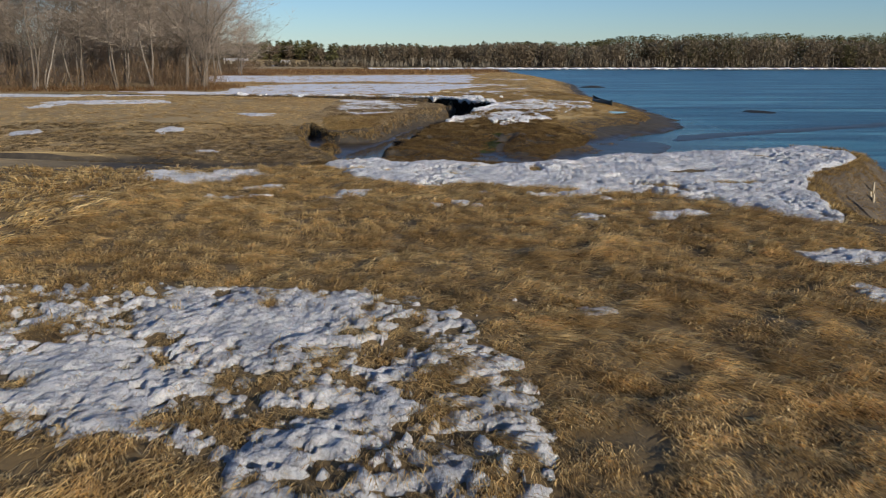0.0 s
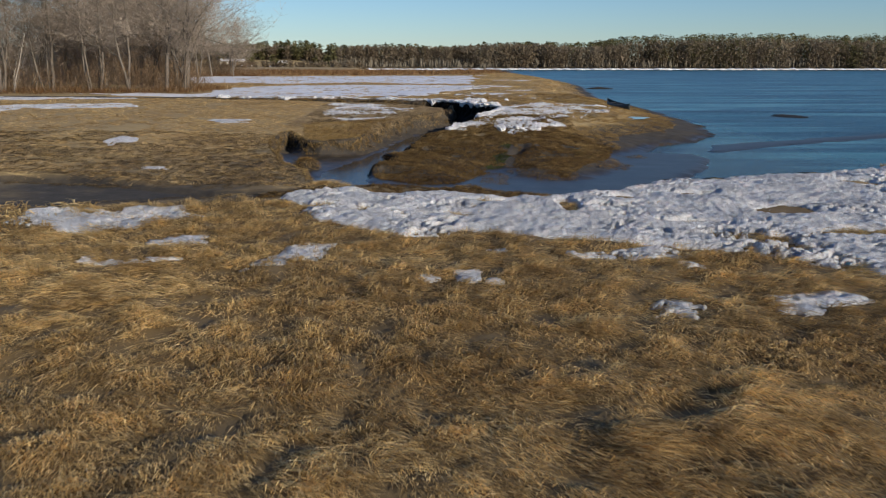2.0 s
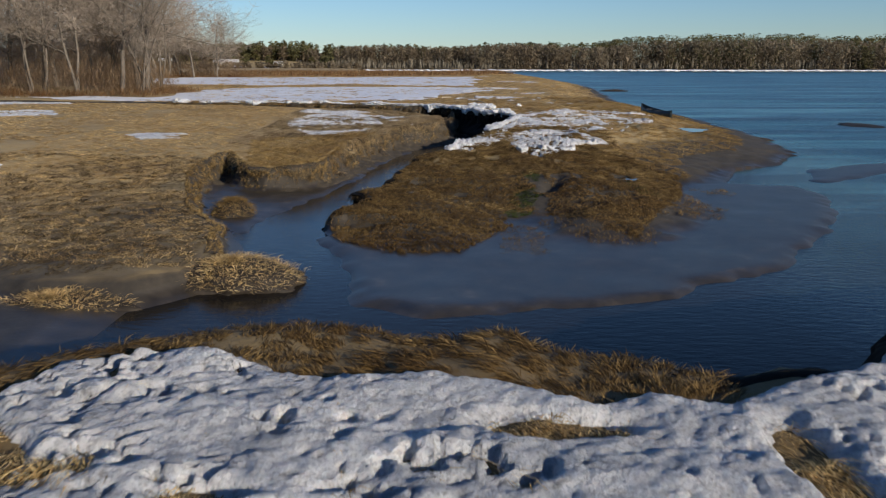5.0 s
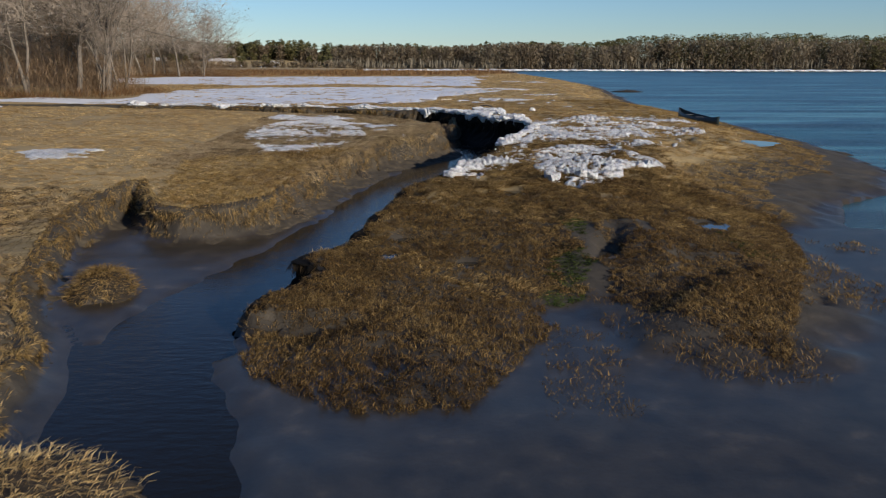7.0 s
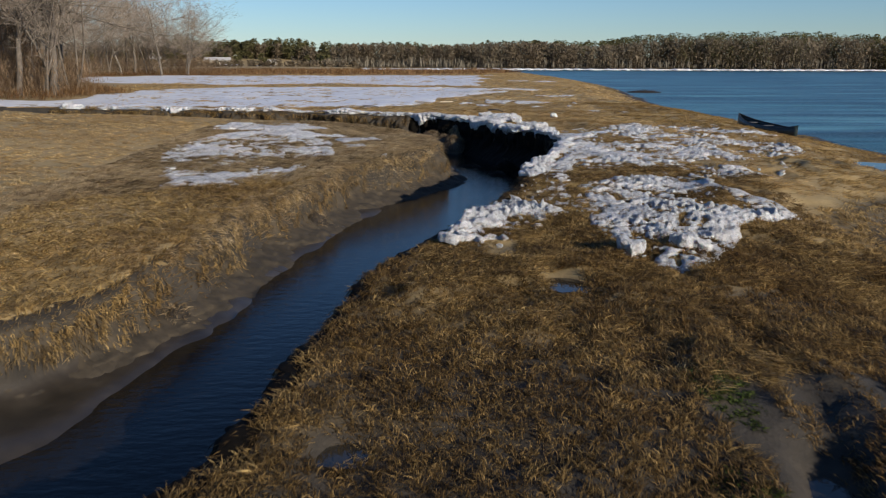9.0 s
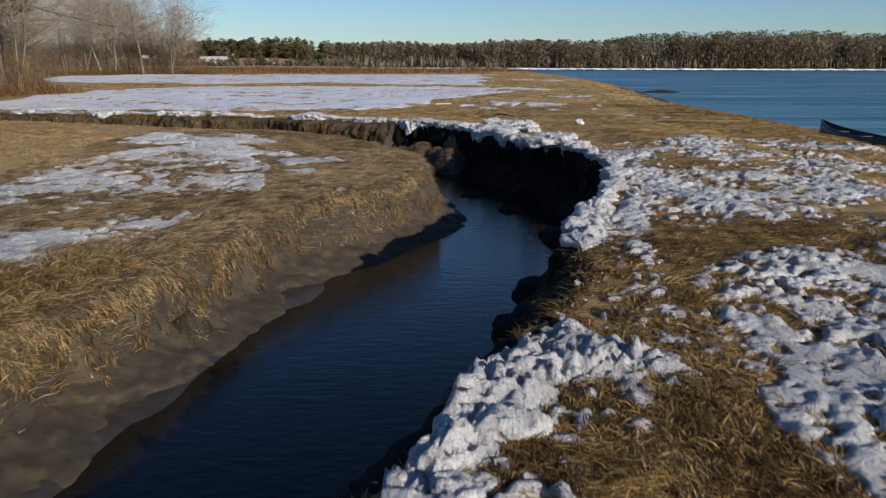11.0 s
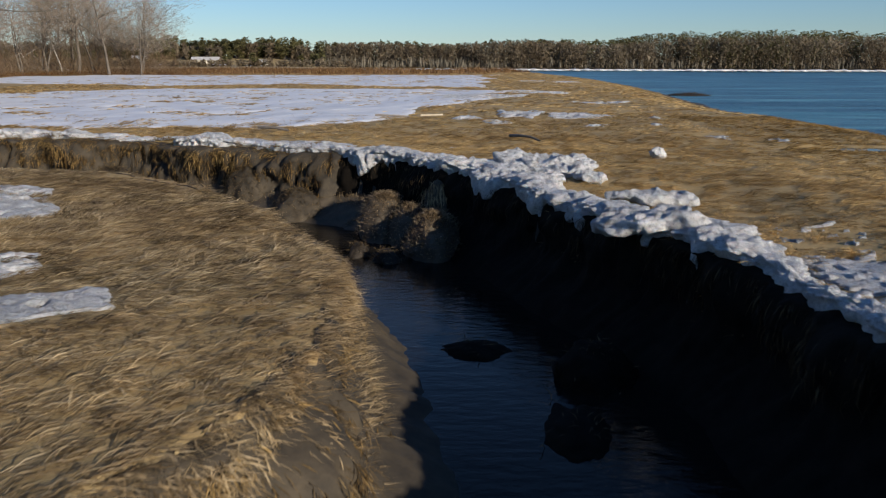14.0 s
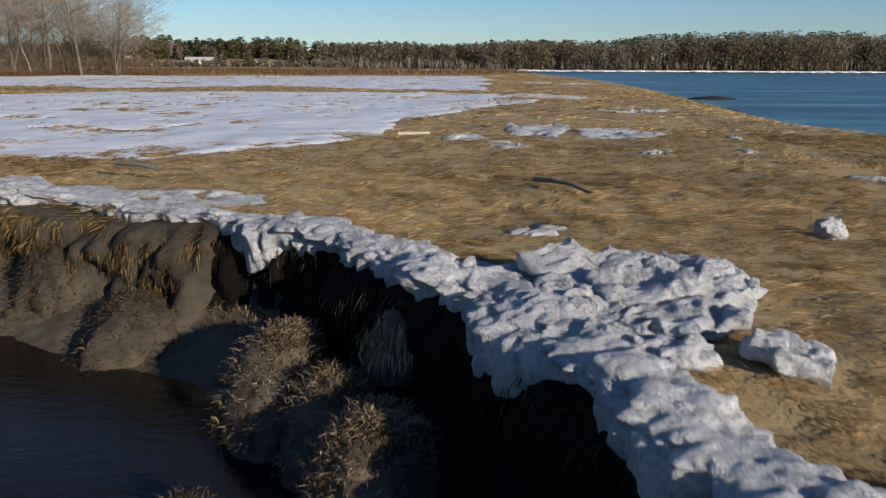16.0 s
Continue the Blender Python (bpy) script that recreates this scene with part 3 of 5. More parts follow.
snow("snow_field", [(-42, 91), (-30, 88.5), (-22, 87.5), (-13, 86.8), (-6.8, 84.9), (-3.9, 85.8), (-3.4, 88.6), (-1.7, 90.4), (-0.4, 96.5), (2.2, 105), (4.4, 121), (-6, 124), (-18, 122), (-26, 119), (-27, 112), (-25.5, 106), (-26, 97), (-34, 93)],
     "wide flat field of white snow on the marsh", 0.22, 0.03, 43, 2.2, 0.18, 0.006, FIELD_SNOW, grain=0.2)
snow("snow_field", [(-42, 139), (-30, 136), (-15, 138), (-4, 133), (4.2, 131), (5.8, 182), (10, 205), (-20, 196), (-46, 190), (-56, 176), (-52, 152)],
     "far strip of white snow before the reeds", 0.35, 0.06, 54, 4.0, 0.22, 0.008, FIELD_SNOW, grain=0.2)
snow("snow_patch", [(0.6, 53.0), (0.6, 51.6), (1.3, 51.2), (2.2, 53.5), (2.9, 55.5), (3.2, 59), (4.9, 64), (5.4, 69), (4.6, 67), (3.7, 62.5), (2.7, 59), (2.3, 56.5), (1.5, 54.8)],
     "broken snow and ice along the lip of the creek", 0.045, 0.05, 44, 0.45, 0.45, 0.07, floor=1.0)
snow("snow_patch", [(0.12, 52.7), (0.42, 53.4), (0.82, 54.4), (1.2, 54.85), (1.75, 55.4), (1.95, 54.95), (2.45, 54.6), (2.6, 54.15), (2.1, 54.15), (1.5, 54.2), (1.2, 53.4), (0.85, 52.8), (0.45, 52.4)],
     "thick lumpy bank of snow on the lip of the creek", 0.028, 0.10, 62, 0.3, 0.3, 0.30, floor=0.7, crust=0.17, grain=1.6)
snow("snow_patch", [(1.72, 56.2), (2.0, 56.9), (2.2, 57.4), (2.55, 57.5), (2.35, 56.6), (2.1, 55.9), (2.4, 55.5), (2.1, 55.4)],
     "lumpy strip of snow along the lip of the creek", 0.028, 0.08, 63, 0.2, 0.27, 0.24, floor=0.8, crust=0.15, grain=1.5)
snow("snow_patch", [(2.1, 57.6), (2.3, 58.8), (2.7, 60.7), (3.3, 62.1), (3.5, 61.7), (3.05, 60.2), (2.75, 58.9), (2.3, 57.6)],
     "lumpy strip of snow along the lip of the creek", 0.03, 0.08, 64, 0.24, 0.27, 0.24, floor=0.9, crust=0.15, grain=1.5)
snow("snow_patch", [(2.9, 53.2), (2.7, 55.0), (3.2, 56.4), (4.5, 58.0), (6.1, 59.2), (6.7, 57.0), (7.3, 54.6), (5.9, 53.6), (5.2, 52.3), (3.9, 50.9), (3.1, 51.2)],
     "heap of broken ice and snow on marsh grass", 0.04, 0.05, 47, 0.6, 0.41, 0.06, slabs=0.025)
snow("snow_patch", [(5.8, 57.5), (9.1, 59.9), (11.1, 63.0), (13.2, 71), (11.8, 73), (7.7, 71.9), (4.9, 70.8), (4.2, 66), (3.4, 60)],
     "scattered crusts of snow on golden marsh grass", 0.05, 0.045, 48, 0.8, 0.54, 0.06)
snow("snow_patch", [(-5.9, 57.4), (-4.0, 57.5), (-3.9, 60.5), (-2.9, 64.4), (-5.0, 70.8), (-7.0, 73), (-8.6, 66), (-8, 63)],
     "thin broken snow on matted straw bank", 0.05, 0.035, 45, 0.6, 0.45, 0.04)
snow("snow_patch", [(-7.1, 73.2), (-6.1, 72.6), (-4.4, 70.2), (-3.7, 70.0), (-3.5, 69.2), (-3.8, 68.5), (-5.2, 68.2), (-7, 70)], "thin broken snow on matted straw bank", 0.045, 0.045, 50, 0.4, 0.26, 0.05)
snow("snow_patch", [(-3.7, 67.9), (-3.1, 68.3), (-2.3, 68.5), (-2.0, 67.9), (-2.7, 67.5), (-3.2, 67.1)], "small crust of snow on matted straw", 0.04, 0.04, 51, 0.25, 0.28, 0.04)
snow("snow_patch", [(-3.2, 66.4), (-2.5, 66.5), (-2.3, 65.9), (-2.9, 65.7)], "small crust of snow on matted straw", 0.04, 0.03, 52, 0.25, 0.36, 0.03)
snow("snow_patch", [(-1.75, 63.8), (-1.5, 64.0), (-1.25, 63.6), (-1.45, 63.4)], "small crust of snow on matted straw", 0.035, 0.04, 53, 0.12, 0.2, 0.03)
snow("snow_patch", [(-9, 71), (-4.5, 72), (-5.5, 74.5), (-9, 75.5)], "thin streak of snow on matted straw bank", 0.08, 0.06, 49, 0.5, 0.5, 0.05)
for i, (x, y, rx, ry) in enumerate([(-9.1, 24.3, 1.3, 0.8), (-7.1, 23.9, 1.9, 1.3), (-2.3, 20.75, 0.55, 1.0), (3.2, 17.4, 0.45, 0.38), (5.2, 17.9, 0.7, 0.4),
                                    (7.0, 13.6, 0.75, 0.7), (6.2, 11.3, 0.5, 0.6), (1.0, 10.8, 0.18, 0.16), (1.8, 10.2, 0.4, 0.2), (-8.8, 19.4, 0.4, 0.5),
                                    (0.9, 20.75, 1.3, 0.30), (3.0, 20.65, 1.6, 0.36), (0.36, 19.0, 0.30, 0.55), (-0.16, 18.9, 0.14, 0.12), (-2.7, 19.8, 0.25, 0.25), (-3.1, 19.35, 0.25, 0.2), (0.78, 18.6, 0.12, 0.1), (4.0, 19.8, 0.25, 0.25), (-4.8, 21.8, 0.3, 0.25), (-4.8, 21.5, 0.6, 0.28), (-5.3, 20.0, 0.9, 0.22), (4.8, 17.4, 0.4, 0.3)]):
    snow("snow_patch", blob(x, y, rx, ry, 100 + i), "small leftover patch of snow among salt hay", 0.045, 0.045, 100 + i, 0.22, 0.24, 0.045)
for i, (x, y, rx, ry) in enumerate([(-11.9, 38.9, 1.1, 1.0), (-15.4, 46.5, 0.8, 1.5), (-30.6, 63.3, 0.9, 3.0), (-23.4, 45.7, 0.9, 1.6), (-12.4, 56.0, 1.6, 1.8),
                                    (-27.0, 67.3, 5.0, 2.4), (-29.3, 79.0, 3.5, 2.4), (-40.0, 80.0, 8.0, 3.0), (-14, 85.0, 3.5, 0.7), (-3.5, 81.4, 2.0, 0.7), (-8.2, 73.5, 1.3, 1.2)]):
    snow("snow_patch", blob(x, y, rx, ry, 130 + i), "thin white snow patch on low marsh grass", 0.12, 0.05, 130 + i, 0.5, 0.25, 0.04)
for i, (x, y, rx, ry) in enumerate([(1.2, 81.5, 0.35, 0.25), (2.6, 89.3, 0.6, 0.8), (1.7, 91.0, 0.5, 0.8), (5.8, 92.1, 1.4, 1.3), (5.7, 87.7, 0.45, 0.6), (7.9, 83.1, 0.8, 0.7),
                                    (3.8, 95.0, 1.0, 3.6), (8.0, 90.2, 0.5, 0.6), (7.6, 87.3, 0.25, 0.4), (2.2, 78.8, 0.28, 0.25), (9.8, 82.8, 1.0, 0.5), (7.0, 118, 3.0, 2.5), (9.0, 104, 1.6, 1.6), (3.0, 112, 3.5, 3), (12, 150, 3, 6)]):
    snow("snow_patch", blob(x, y, rx, ry, 160 + i), "small snow patch on flattened golden grass", 0.07, 0.05, 160 + i, 0.3, 0.3, 0.04)


def sweep(name, path, step, half, rise, hang, seed, mat, lump=0.3, ring=18, inset=0.2, top=None, broken=0.0):
    """A lumpy ridge of snow along a line: a closed, rounded section that hangs over on the line's right side."""
    pts = np.array(path, float)
    seg = np.hypot(*np.diff(pts, axis=0).T)
    run = np.concatenate([[0], np.cumsum(seg)])
    s = np.arange(0, run[-1], step)
    px, py = np.interp(s, run, pts[:, 0]), np.interp(s, run, pts[:, 1])
    tx, ty = np.gradient(px), np.gradient(py)
    size = np.hypot(tx, ty)
    nx, ny = -ty / size, tx / size
    a = np.linspace(0, math.tau, ring, endpoint=False)
    S, A = np.meshgrid(s, a, indexing="ij")
    w = half * (1 + 0.6 * fbm(s, s * 0, 1.6, 4, seed))[:, None] * smooth(0, 0.8, np.minimum(s, run[-1] - s))[:, None]
    if broken:
        w = w * (1 - broken + broken * smooth(-0.25, 0.15, fbm(s, s * 0, 0.7, 3, seed + 9)))[:, None]
    R2 = A * half * 1.1
    warp = S + 0.07 * vnoise(S, R2, 0.2, seed + 6), R2 + 0.07 * vnoise(S, R2, 0.2, seed + 7)
    bump = 1 + lump * (0.7 * vnoise(S, R2, 0.9, seed + 1) + 0.6 * vnoise(*warp, 0.42, seed + 2) + 0.6 * np.abs(vnoise(*warp, 0.24, seed + 3)) + 0.35 * vnoise(*warp, 0.12, seed + 4) + 0.2 * vnoise(S, R2, 0.06, seed + 5) - 0.25)
    out = w * np.cos(A) * bump
    up = np.where(np.sin(A) > 0, rise, hang * (0.6 + 0.8 * np.clip(-np.cos(A), 0, 1))) * np.sin(A) * bump * (w / half)
    base = (height(px + nx * inset * 1.5, py + ny * inset * 1.5) if top is None else np.full(len(s), top))[:, None]
    x, y, z = px[:, None] + nx[:, None] * (inset + out), py[:, None] + ny[:, None] * (inset + out), base + 0.05 + up
    n = len(s)
    i = (np.arange(n - 1)[:, None] * ring + np.arange(ring)[None, :]).ravel()
    j = (np.arange(n - 1)[:, None] * ring + (np.arange(ring)[None, :] + 1) % ring).ravel()
    ob = new(name, mesh_of(name, np.stack([x.ravel(), y.ravel(), z.ravel()], 1), np.stack([i, j, j + ring, i + ring], 1), mat, True))
    return ob


tagged(sweep("snow_cornice", CREEK_EDGE[12:21][::-1], 0.028, 0.22, 0.10, 0.22, 46, SNOW, 0.8, 56, 0.14, None, 0.35), "broken rim of snow along the lip of the cut bank", "snow")
tagged(sweep("snow_cornice", CREEK_EDGE[19:32][::-1], 0.028, 0.33, 0.12, 0.36, 47, SNOW, 0.5, 60, 0.28), "lumpy cornice of snow and ice overhanging the cut bank", "snow")
snow("snow_patch", [(-6.6, 82.1), (-9, 82.4), (-12, 83.6), (-22, 85.9), (-22, 87), (-12, 84.6), (-6.6, 83.2)], "broken snow along the narrow upper creek", 0.09, 0.08, 56, 0.4, 0.35, 0.06)
tagged(sweep("snow_cornice", CREEK_EDGE[30:36][::-1], 0.04, 0.26, 0.10, 0.14, 51, SNOW, 0.8, 40, 0.5, None, 0.9), "broken strip of snow on the grassy lip of the upper creek", "snow")
snow("snow_mound", [(1.3, 76.7), (1.7, 77.1), (2.5, 77.4), (3.6, 77.2), (3.8, 76.5), (3.6, 75.8), (3.0, 75.2), (2.8, 74.6), (2.4, 74.2), (2.1, 74.5), (1.8, 75.3), (1.3, 76.2)],
     "heaped slabs of white ice above the creek", 0.03, 0.10, 57, 0.2, 0.12, 0.08, slabs=0.03)
snow("snow_patch", [(2.7, 73.6), (3.0, 72.4), (3.9, 70.6), (4.5, 68.8), (4.6, 66), (5.6, 66.5), (5.6, 69.5), (4.4, 71.6), (3.5, 72.9), (3.0, 73.8)], "rough snow crust behind the cornice", 0.04, 0.06, 58, 0.3, 0.52, 0.07, floor=1.1, slabs=0.03)


def ice_slab(x, y, z, length, width, thick, turn, tip, lean, seed, label):
    """A rounded, worn slab of ice."""
    rng = np.random.default_rng(seed)
    bm = bmesh.new()
    bmesh.ops.create_uvsphere(bm, u_segments=64, v_segments=34, radius=1)
    for v in bm.verts:
        a = math.atan2(v.co.y, v.co.x)
        k = 1 + 0.16 * math.sin(2 * a + seed) + 0.10 * math.sin(5 * a + 2 * seed)
        r = math.hypot(v.co.x, v.co.y)
        flat = min(1, 1.5 * abs(v.co.z)) ** 0.5 * (1 if v.co.z > 0 else -1)
        wide = r ** 0.55
        c = Vector((math.cos(a) * wide * k * length / 2, math.sin(a) * wide * k * width / 2, flat * thick / 2))
        off = Vector((seed * 3.7, seed * 1.3, 0))
        c += Vector(noise.noise_vector(c * 3.2 + off)) * 0.08
        c += Vector(noise.noise_vector(c * 9 + off)) * 0.05
        c += Vector(noise.noise_vector(c * 22 + off)) * 0.016
        v.co = c
    me = bpy.data.meshes.new("ice_slab")
    bm.to_mesh(me)
    me.materials.append(SNOW)
    me.polygons.foreach_set("use_smooth", [True] * len(me.polygons))
    ob = new("ice_slab", me)
    ob.matrix_basis = pose(x, y, z, tip, lean, turn)
    return tagged(ob, label, "ice slab", "ice slabs on the bank")


ice_slab(3.4, 70.85, 1.46, 1.2, 0.7, 0.22, -38, 6, -9, 1, "rounded ice slab tipping over the creek's edge")
ice_slab(3.9, 72.6, 1.47, 1.1, 0.45, 0.15, -15, 4, 2, 2, "flat ice slab lying behind the cornice")
ice_slab(3.38, 74.75, 1.47, 0.6, 0.45, 0.17, 40, 3, 8, 5, "loose ice slab on golden grass")
rng = random.Random(17)
for i, (x, y, up, length, turn) in enumerate([(1.75, 76.75, 0.08, 0.8, -20), (2.3, 77.0, 0.10, 0.9, -5), (2.9, 77.0, 0.12, 0.9, 10), (3.45, 76.8, 0.08, 0.5, -30), (2.5, 76.5, 0.22, 1.1, -24),
                                              (3.1, 76.4, 0.16, 0.8, -12), (3.5, 76.1, 0.06, 0.6, 30), (2.2, 76.1, 0.16, 0.7, -35), (2.75, 75.9, 0.22, 1.0, -28), (2.3, 75.6, 0.12, 0.6, -50),
                                              (2.85, 75.4, 0.12, 0.8, -20), (2.4, 75.1, 0.10, 0.6, -40), (2.7, 74.85, 0.08, 0.5, 0), (1.95, 75.7, 0.08, 0.5, -60), (1.5, 76.5, 0.06, 0.5, -40)]):
    ice_slab(x, y, float(height(x, y)) + up, length, length * rng.uniform(0.45, 0.7), rng.uniform(0.09, 0.15), turn + rng.uniform(-12, 12), rng.uniform(4, 16), rng.uniform(-10, 10), 60 + i, "grey-white ice slab stacked on the heap")
ice_slab(0.55, 52.4, float(height(0.55, 52.4)) + 0.07, 0.75, 0.42, 0.15, 35, -4, 8, 7, "broad ice slab on the creek's lip")
ice_slab(1.0, 53.3, float(height(1.0, 53.3)) + 0.08, 0.5, 0.36, 0.15, 20, 8, 5, 8, "small upturned ice slab on the creek's lip")
bm = bmesh.new()
bmesh.ops.create_icosphere(bm, subdivisions=4, radius=0.17)
for v in bm.verts:
    v.co *= 1 + 0.35 * noise.noise(v.co * 7) + 0.22 * noise.noise(v.co * 19)
    v.co.z *= 0.8
me = bpy.data.meshes.new("snow_lump")
bm.to_mesh(me)
me.materials.append(SNOW)
lone = new("snow_lump", me)
lone.location = (5.6, 79.0, float(height(5.6, 79.0)) + 0.10)
tagged(lone, "single rounded lump of snow on golden grass", "snow lump")
ice_slab(4.2, 51.6, float(height(4.2, 51.6)) + 0.07, 0.6, 0.4, 0.2, 10, 4, 9, 10, "thick ice slab among broken snow")
ice_slab(3.2, 51.5, float(height(3.2, 51.5)) + 0.07, 0.5, 0.36, 0.2, 80, 4, -6, 11, "thick ice slab among broken snow")
ice_slab(5.0, 53.0, float(height(5.0, 53.0)) + 0.07, 0.5, 0.4, 0.18, -30, 6, 4, 12, "thick ice slab among broken snow")


# ---- grass ----
def scatter(rng, poly, density):
    xs, ys = [p[0] for p in poly], [p[1] for p in poly]
    step = density ** -0.5
    x, y = np.meshgrid(np.arange(min(xs), max(xs), step), np.arange(min(ys), max(ys), step))
    x[1::2] += step / 2
    x, y = x.ravel() + rng.uniform(-0.5, 0.5, x.size) * step, y.ravel() + rng.uniform(-0.5, 0.5, x.size) * step
    keep = inside(x, y, poly)
    return x[keep], y[keep]


def blade_mesh(name, x, y, z, heading, length, width, rise, mat, rng, droop=0.45):
    """Grass: each blade leaves its root and bends over along its heading."""
    n = len(x)
    ux, uy = np.cos(heading), np.sin(heading)
    half = width * 0.5
    turn = rng.uniform(-0.5, 0.5, n)
    sx, sy = -np.sin(heading + turn) * half, np.cos(heading + turn) * half
    m1, h1 = length * 0.45 * np.cos(rise), length * 0.5 * np.sin(rise)
    late = rise * droop - 0.1
    m2, h2 = m1 + length * 0.5 * np.cos(late), h1 + length * 0.45 * np.sin(late)
    tilt = rng.uniform(-0.6, 0.6, n) * half
    v = np.empty((n, 4, 3), np.float32)
    v[:, 0] = np.stack([x, y, z], 1)
    v[:, 1] = np.stack([x + ux * m1 + sx, y + uy * m1 + sy, z + h1 + tilt], 1)
    v[:, 2] = np.stack([x + ux * m2, y + uy * m2, z + h2], 1)
    v[:, 3] = np.stack([x + ux * m1 - sx, y + uy * m1 - sy, z + h1 - tilt], 1)
    i = np.arange(n, dtype=np.int32)[:, None] * 4
    faces = np.concatenate([i + [0, 1, 3], i + [1, 2, 3]], 1).reshape(-1, 3)
    return mesh_of(name, v.reshape(-1, 3), faces, mat)


def tufted(name, poly, spacing, per, length, width, rise, mat, label, seed, wind=0.5, swing=1.2, spread=0.45, zmin=0.2, zmax=9.0, patchy=-2.0, clear=True, bare=True, hollow=0.0, reach=0.56):
    """A stand of grass in tufts that lean with a slowly turning flow."""
    rng = np.random.default_rng(seed)
    cx, cy = scatter(rng, poly, 1 / spacing ** 2)
    ok = (height(cx, cy) > zmin) & (fbm(cx, cy, 2.4, 3, seed + 1) > patchy)
    cx, cy = cx[ok], cy[ok]
    flow = wind + swing * fbm(cx, cy, 4.5, 2, seed) + rng.normal(0, 0.22, len(cx))
    size = np.clip(1 + 0.45 * fbm(cx, cy, 1.2, 2, seed + 2) + rng.normal(0, 0.18, len(cx)), 0.45, 1.7)
    x, y, f = np.repeat(cx, per), np.repeat(cy, per), np.repeat(flow, per)
    n = len(x)
    r, a = spacing * reach * np.sqrt(rng.uniform(0, 1, n)), rng.uniform(0, 2 * np.pi, n)
    x, y = x + r * np.cos(a), y + r * np.sin(a)
    z = height(x, y)
    ok = (z > zmin * 0.7) & (z < zmax)
    for bx, by, rx, ry in BARE if bare else ():
        near = np.flatnonzero((np.abs(x - bx) < 1.5 * rx) & (np.abs(y - by) < 1.5 * ry))
        ok[near] &= np.hypot((x[near] - bx) / rx, (y[near] - by) / ry) > 1 + 0.4 * vnoise(x[near], y[near], 0.3, 9)
    if hollow:
        ok &= vnoise(x, y, 0.42, seed + 5) + 0.5 * vnoise(x, y, 0.2, seed + 6) > -1.2 + hollow + rng.normal(0, 0.12, n)
    if clear:
        ok &= ~(covered(x, y) & (rng.uniform(0, 1, n) > 0.02))
    # the blades at a tuft's middle stand up, those at its rim lie down
    s = np.repeat(size, per) * rng.uniform(0.6, 1.2, n)
    lift = rise * (1.25 - 0.7 * r / (spacing * 0.62)) * rng.uniform(0.6, 1.35, n)
    me = blade_mesh(name, x[ok], y[ok], z[ok] - 0.006, (f + rng.normal(0, spread, n))[ok], (length * s)[ok], (width * rng.uniform(0.7, 1.3, n))[ok], lift[ok], mat, rng)
    return tagged(new(name, me), label, "grass", kind="stuff")


tufted("meadow_grass", [(-6, 3), (7, 3), (8.5, 14), (9, 19), (9, 22), (5, 25.5), (2.8, 26.0), (0, 26.4), (-3, 26.6), (-5, 25.8), (-8, 25.4), (-8, 10)], 0.42, 220, 0.33, 0.0085, 0.66, STRAW,
       "golden dead salt hay grass swept into leaning tufts", 21, wind=-1.3, swing=0.8, spread=0.26, hollow=0.45, reach=0.78)
tufted("meadow_grass", [(-30, 8), (-8, 10), (-8, 25.8), (-30, 25)], 0.6, 50, 0.5, 0.03, 0.6, STRAW, "golden dead salt hay grass farther along the marsh", 31, wind=-0.9)
tufted("bank_grass", [(-9, 54), (-4.5, 50.5), (-3.8, 54.4), (-3.2, 57.6), (-2.7, 60.8), (-1.2, 63.4), (0.2, 65.6), (0.5, 67), (0.1, 68.9), (-1.8, 73.2), (-6.7, 77.2), (-9.5, 77.4)], 0.20, 50, 0.27, 0.0075, 0.34, PALE,
       "pale matted straw grass lying flat on creek bank", 22, wind=0.35, swing=1.7, spread=0.6)
# sparse dark silty tufts standing in for the shadowed gaps of the mat
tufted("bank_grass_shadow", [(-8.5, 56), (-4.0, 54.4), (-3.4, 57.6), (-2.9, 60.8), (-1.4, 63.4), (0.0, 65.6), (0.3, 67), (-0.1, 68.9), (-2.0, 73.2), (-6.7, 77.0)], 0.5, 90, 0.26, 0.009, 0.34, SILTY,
       "darker silty tufts that paint shadow into the matted straw", 40, wind=0.35, swing=1.7, spread=0.6, patchy=0.12)
tufted("cordgrass_stubble", [(-3.3, 40.9), (-2.4, 39.2), (-0.9, 38.0), (0.5, 38.2), (2.8, 43), (5, 39.6), (8, 46), (9, 50), (6, 53.5), (1.0, 54), (-1.0, 51), (-1.5, 47.5), (-3.0, 44.5)], 0.12, 30, 0.12, 0.0095, 1.05, BROWN,
       "short brown cordgrass stubble on low muddy ground", 23, swing=3, spread=1.5, zmin=0.07, patchy=-0.9)
tufted("cordgrass_stubble", [(-2.7, 41.3), (-2.0, 40.9), (-1.0, 41.5), (-0.8, 44.0), (-1.4, 45.2), (-2.2, 44.2), (-1.8, 42.9), (-2.5, 41.9)], 0.12, 30, 0.12, 0.0095, 1.0, BROWN,
       "short brown cordgrass stubble along the creek's notch", 43, swing=3, spread=1.5, zmin=0.02, patchy=-2.0)
tufted("sparse_stubble", [(2.6, 41.5), (4, 38.8), (7, 39.5), (10, 44), (10, 50), (8, 46), (5, 43)], 0.3, 20, 0.15, 0.013, 1.1, BROWN,
       "sparse cordgrass stubble on wet mud", 38, swing=3, spread=1.5, zmin=0.03, patchy=0.0)
tufted("gully_stubble", [(1.5, 38), (2.6, 38), (2.9, 42), (4.6, 46.5), (3.8, 47), (2.2, 44), (1.6, 42)], 0.3, 26, 0.09, 0.010, 1.0, BROWN,
       "sparse dark stubble on the mud of the gully", 42, swing=3, spread=1.5, zmin=0.05, patchy=-0.1, bare=False)
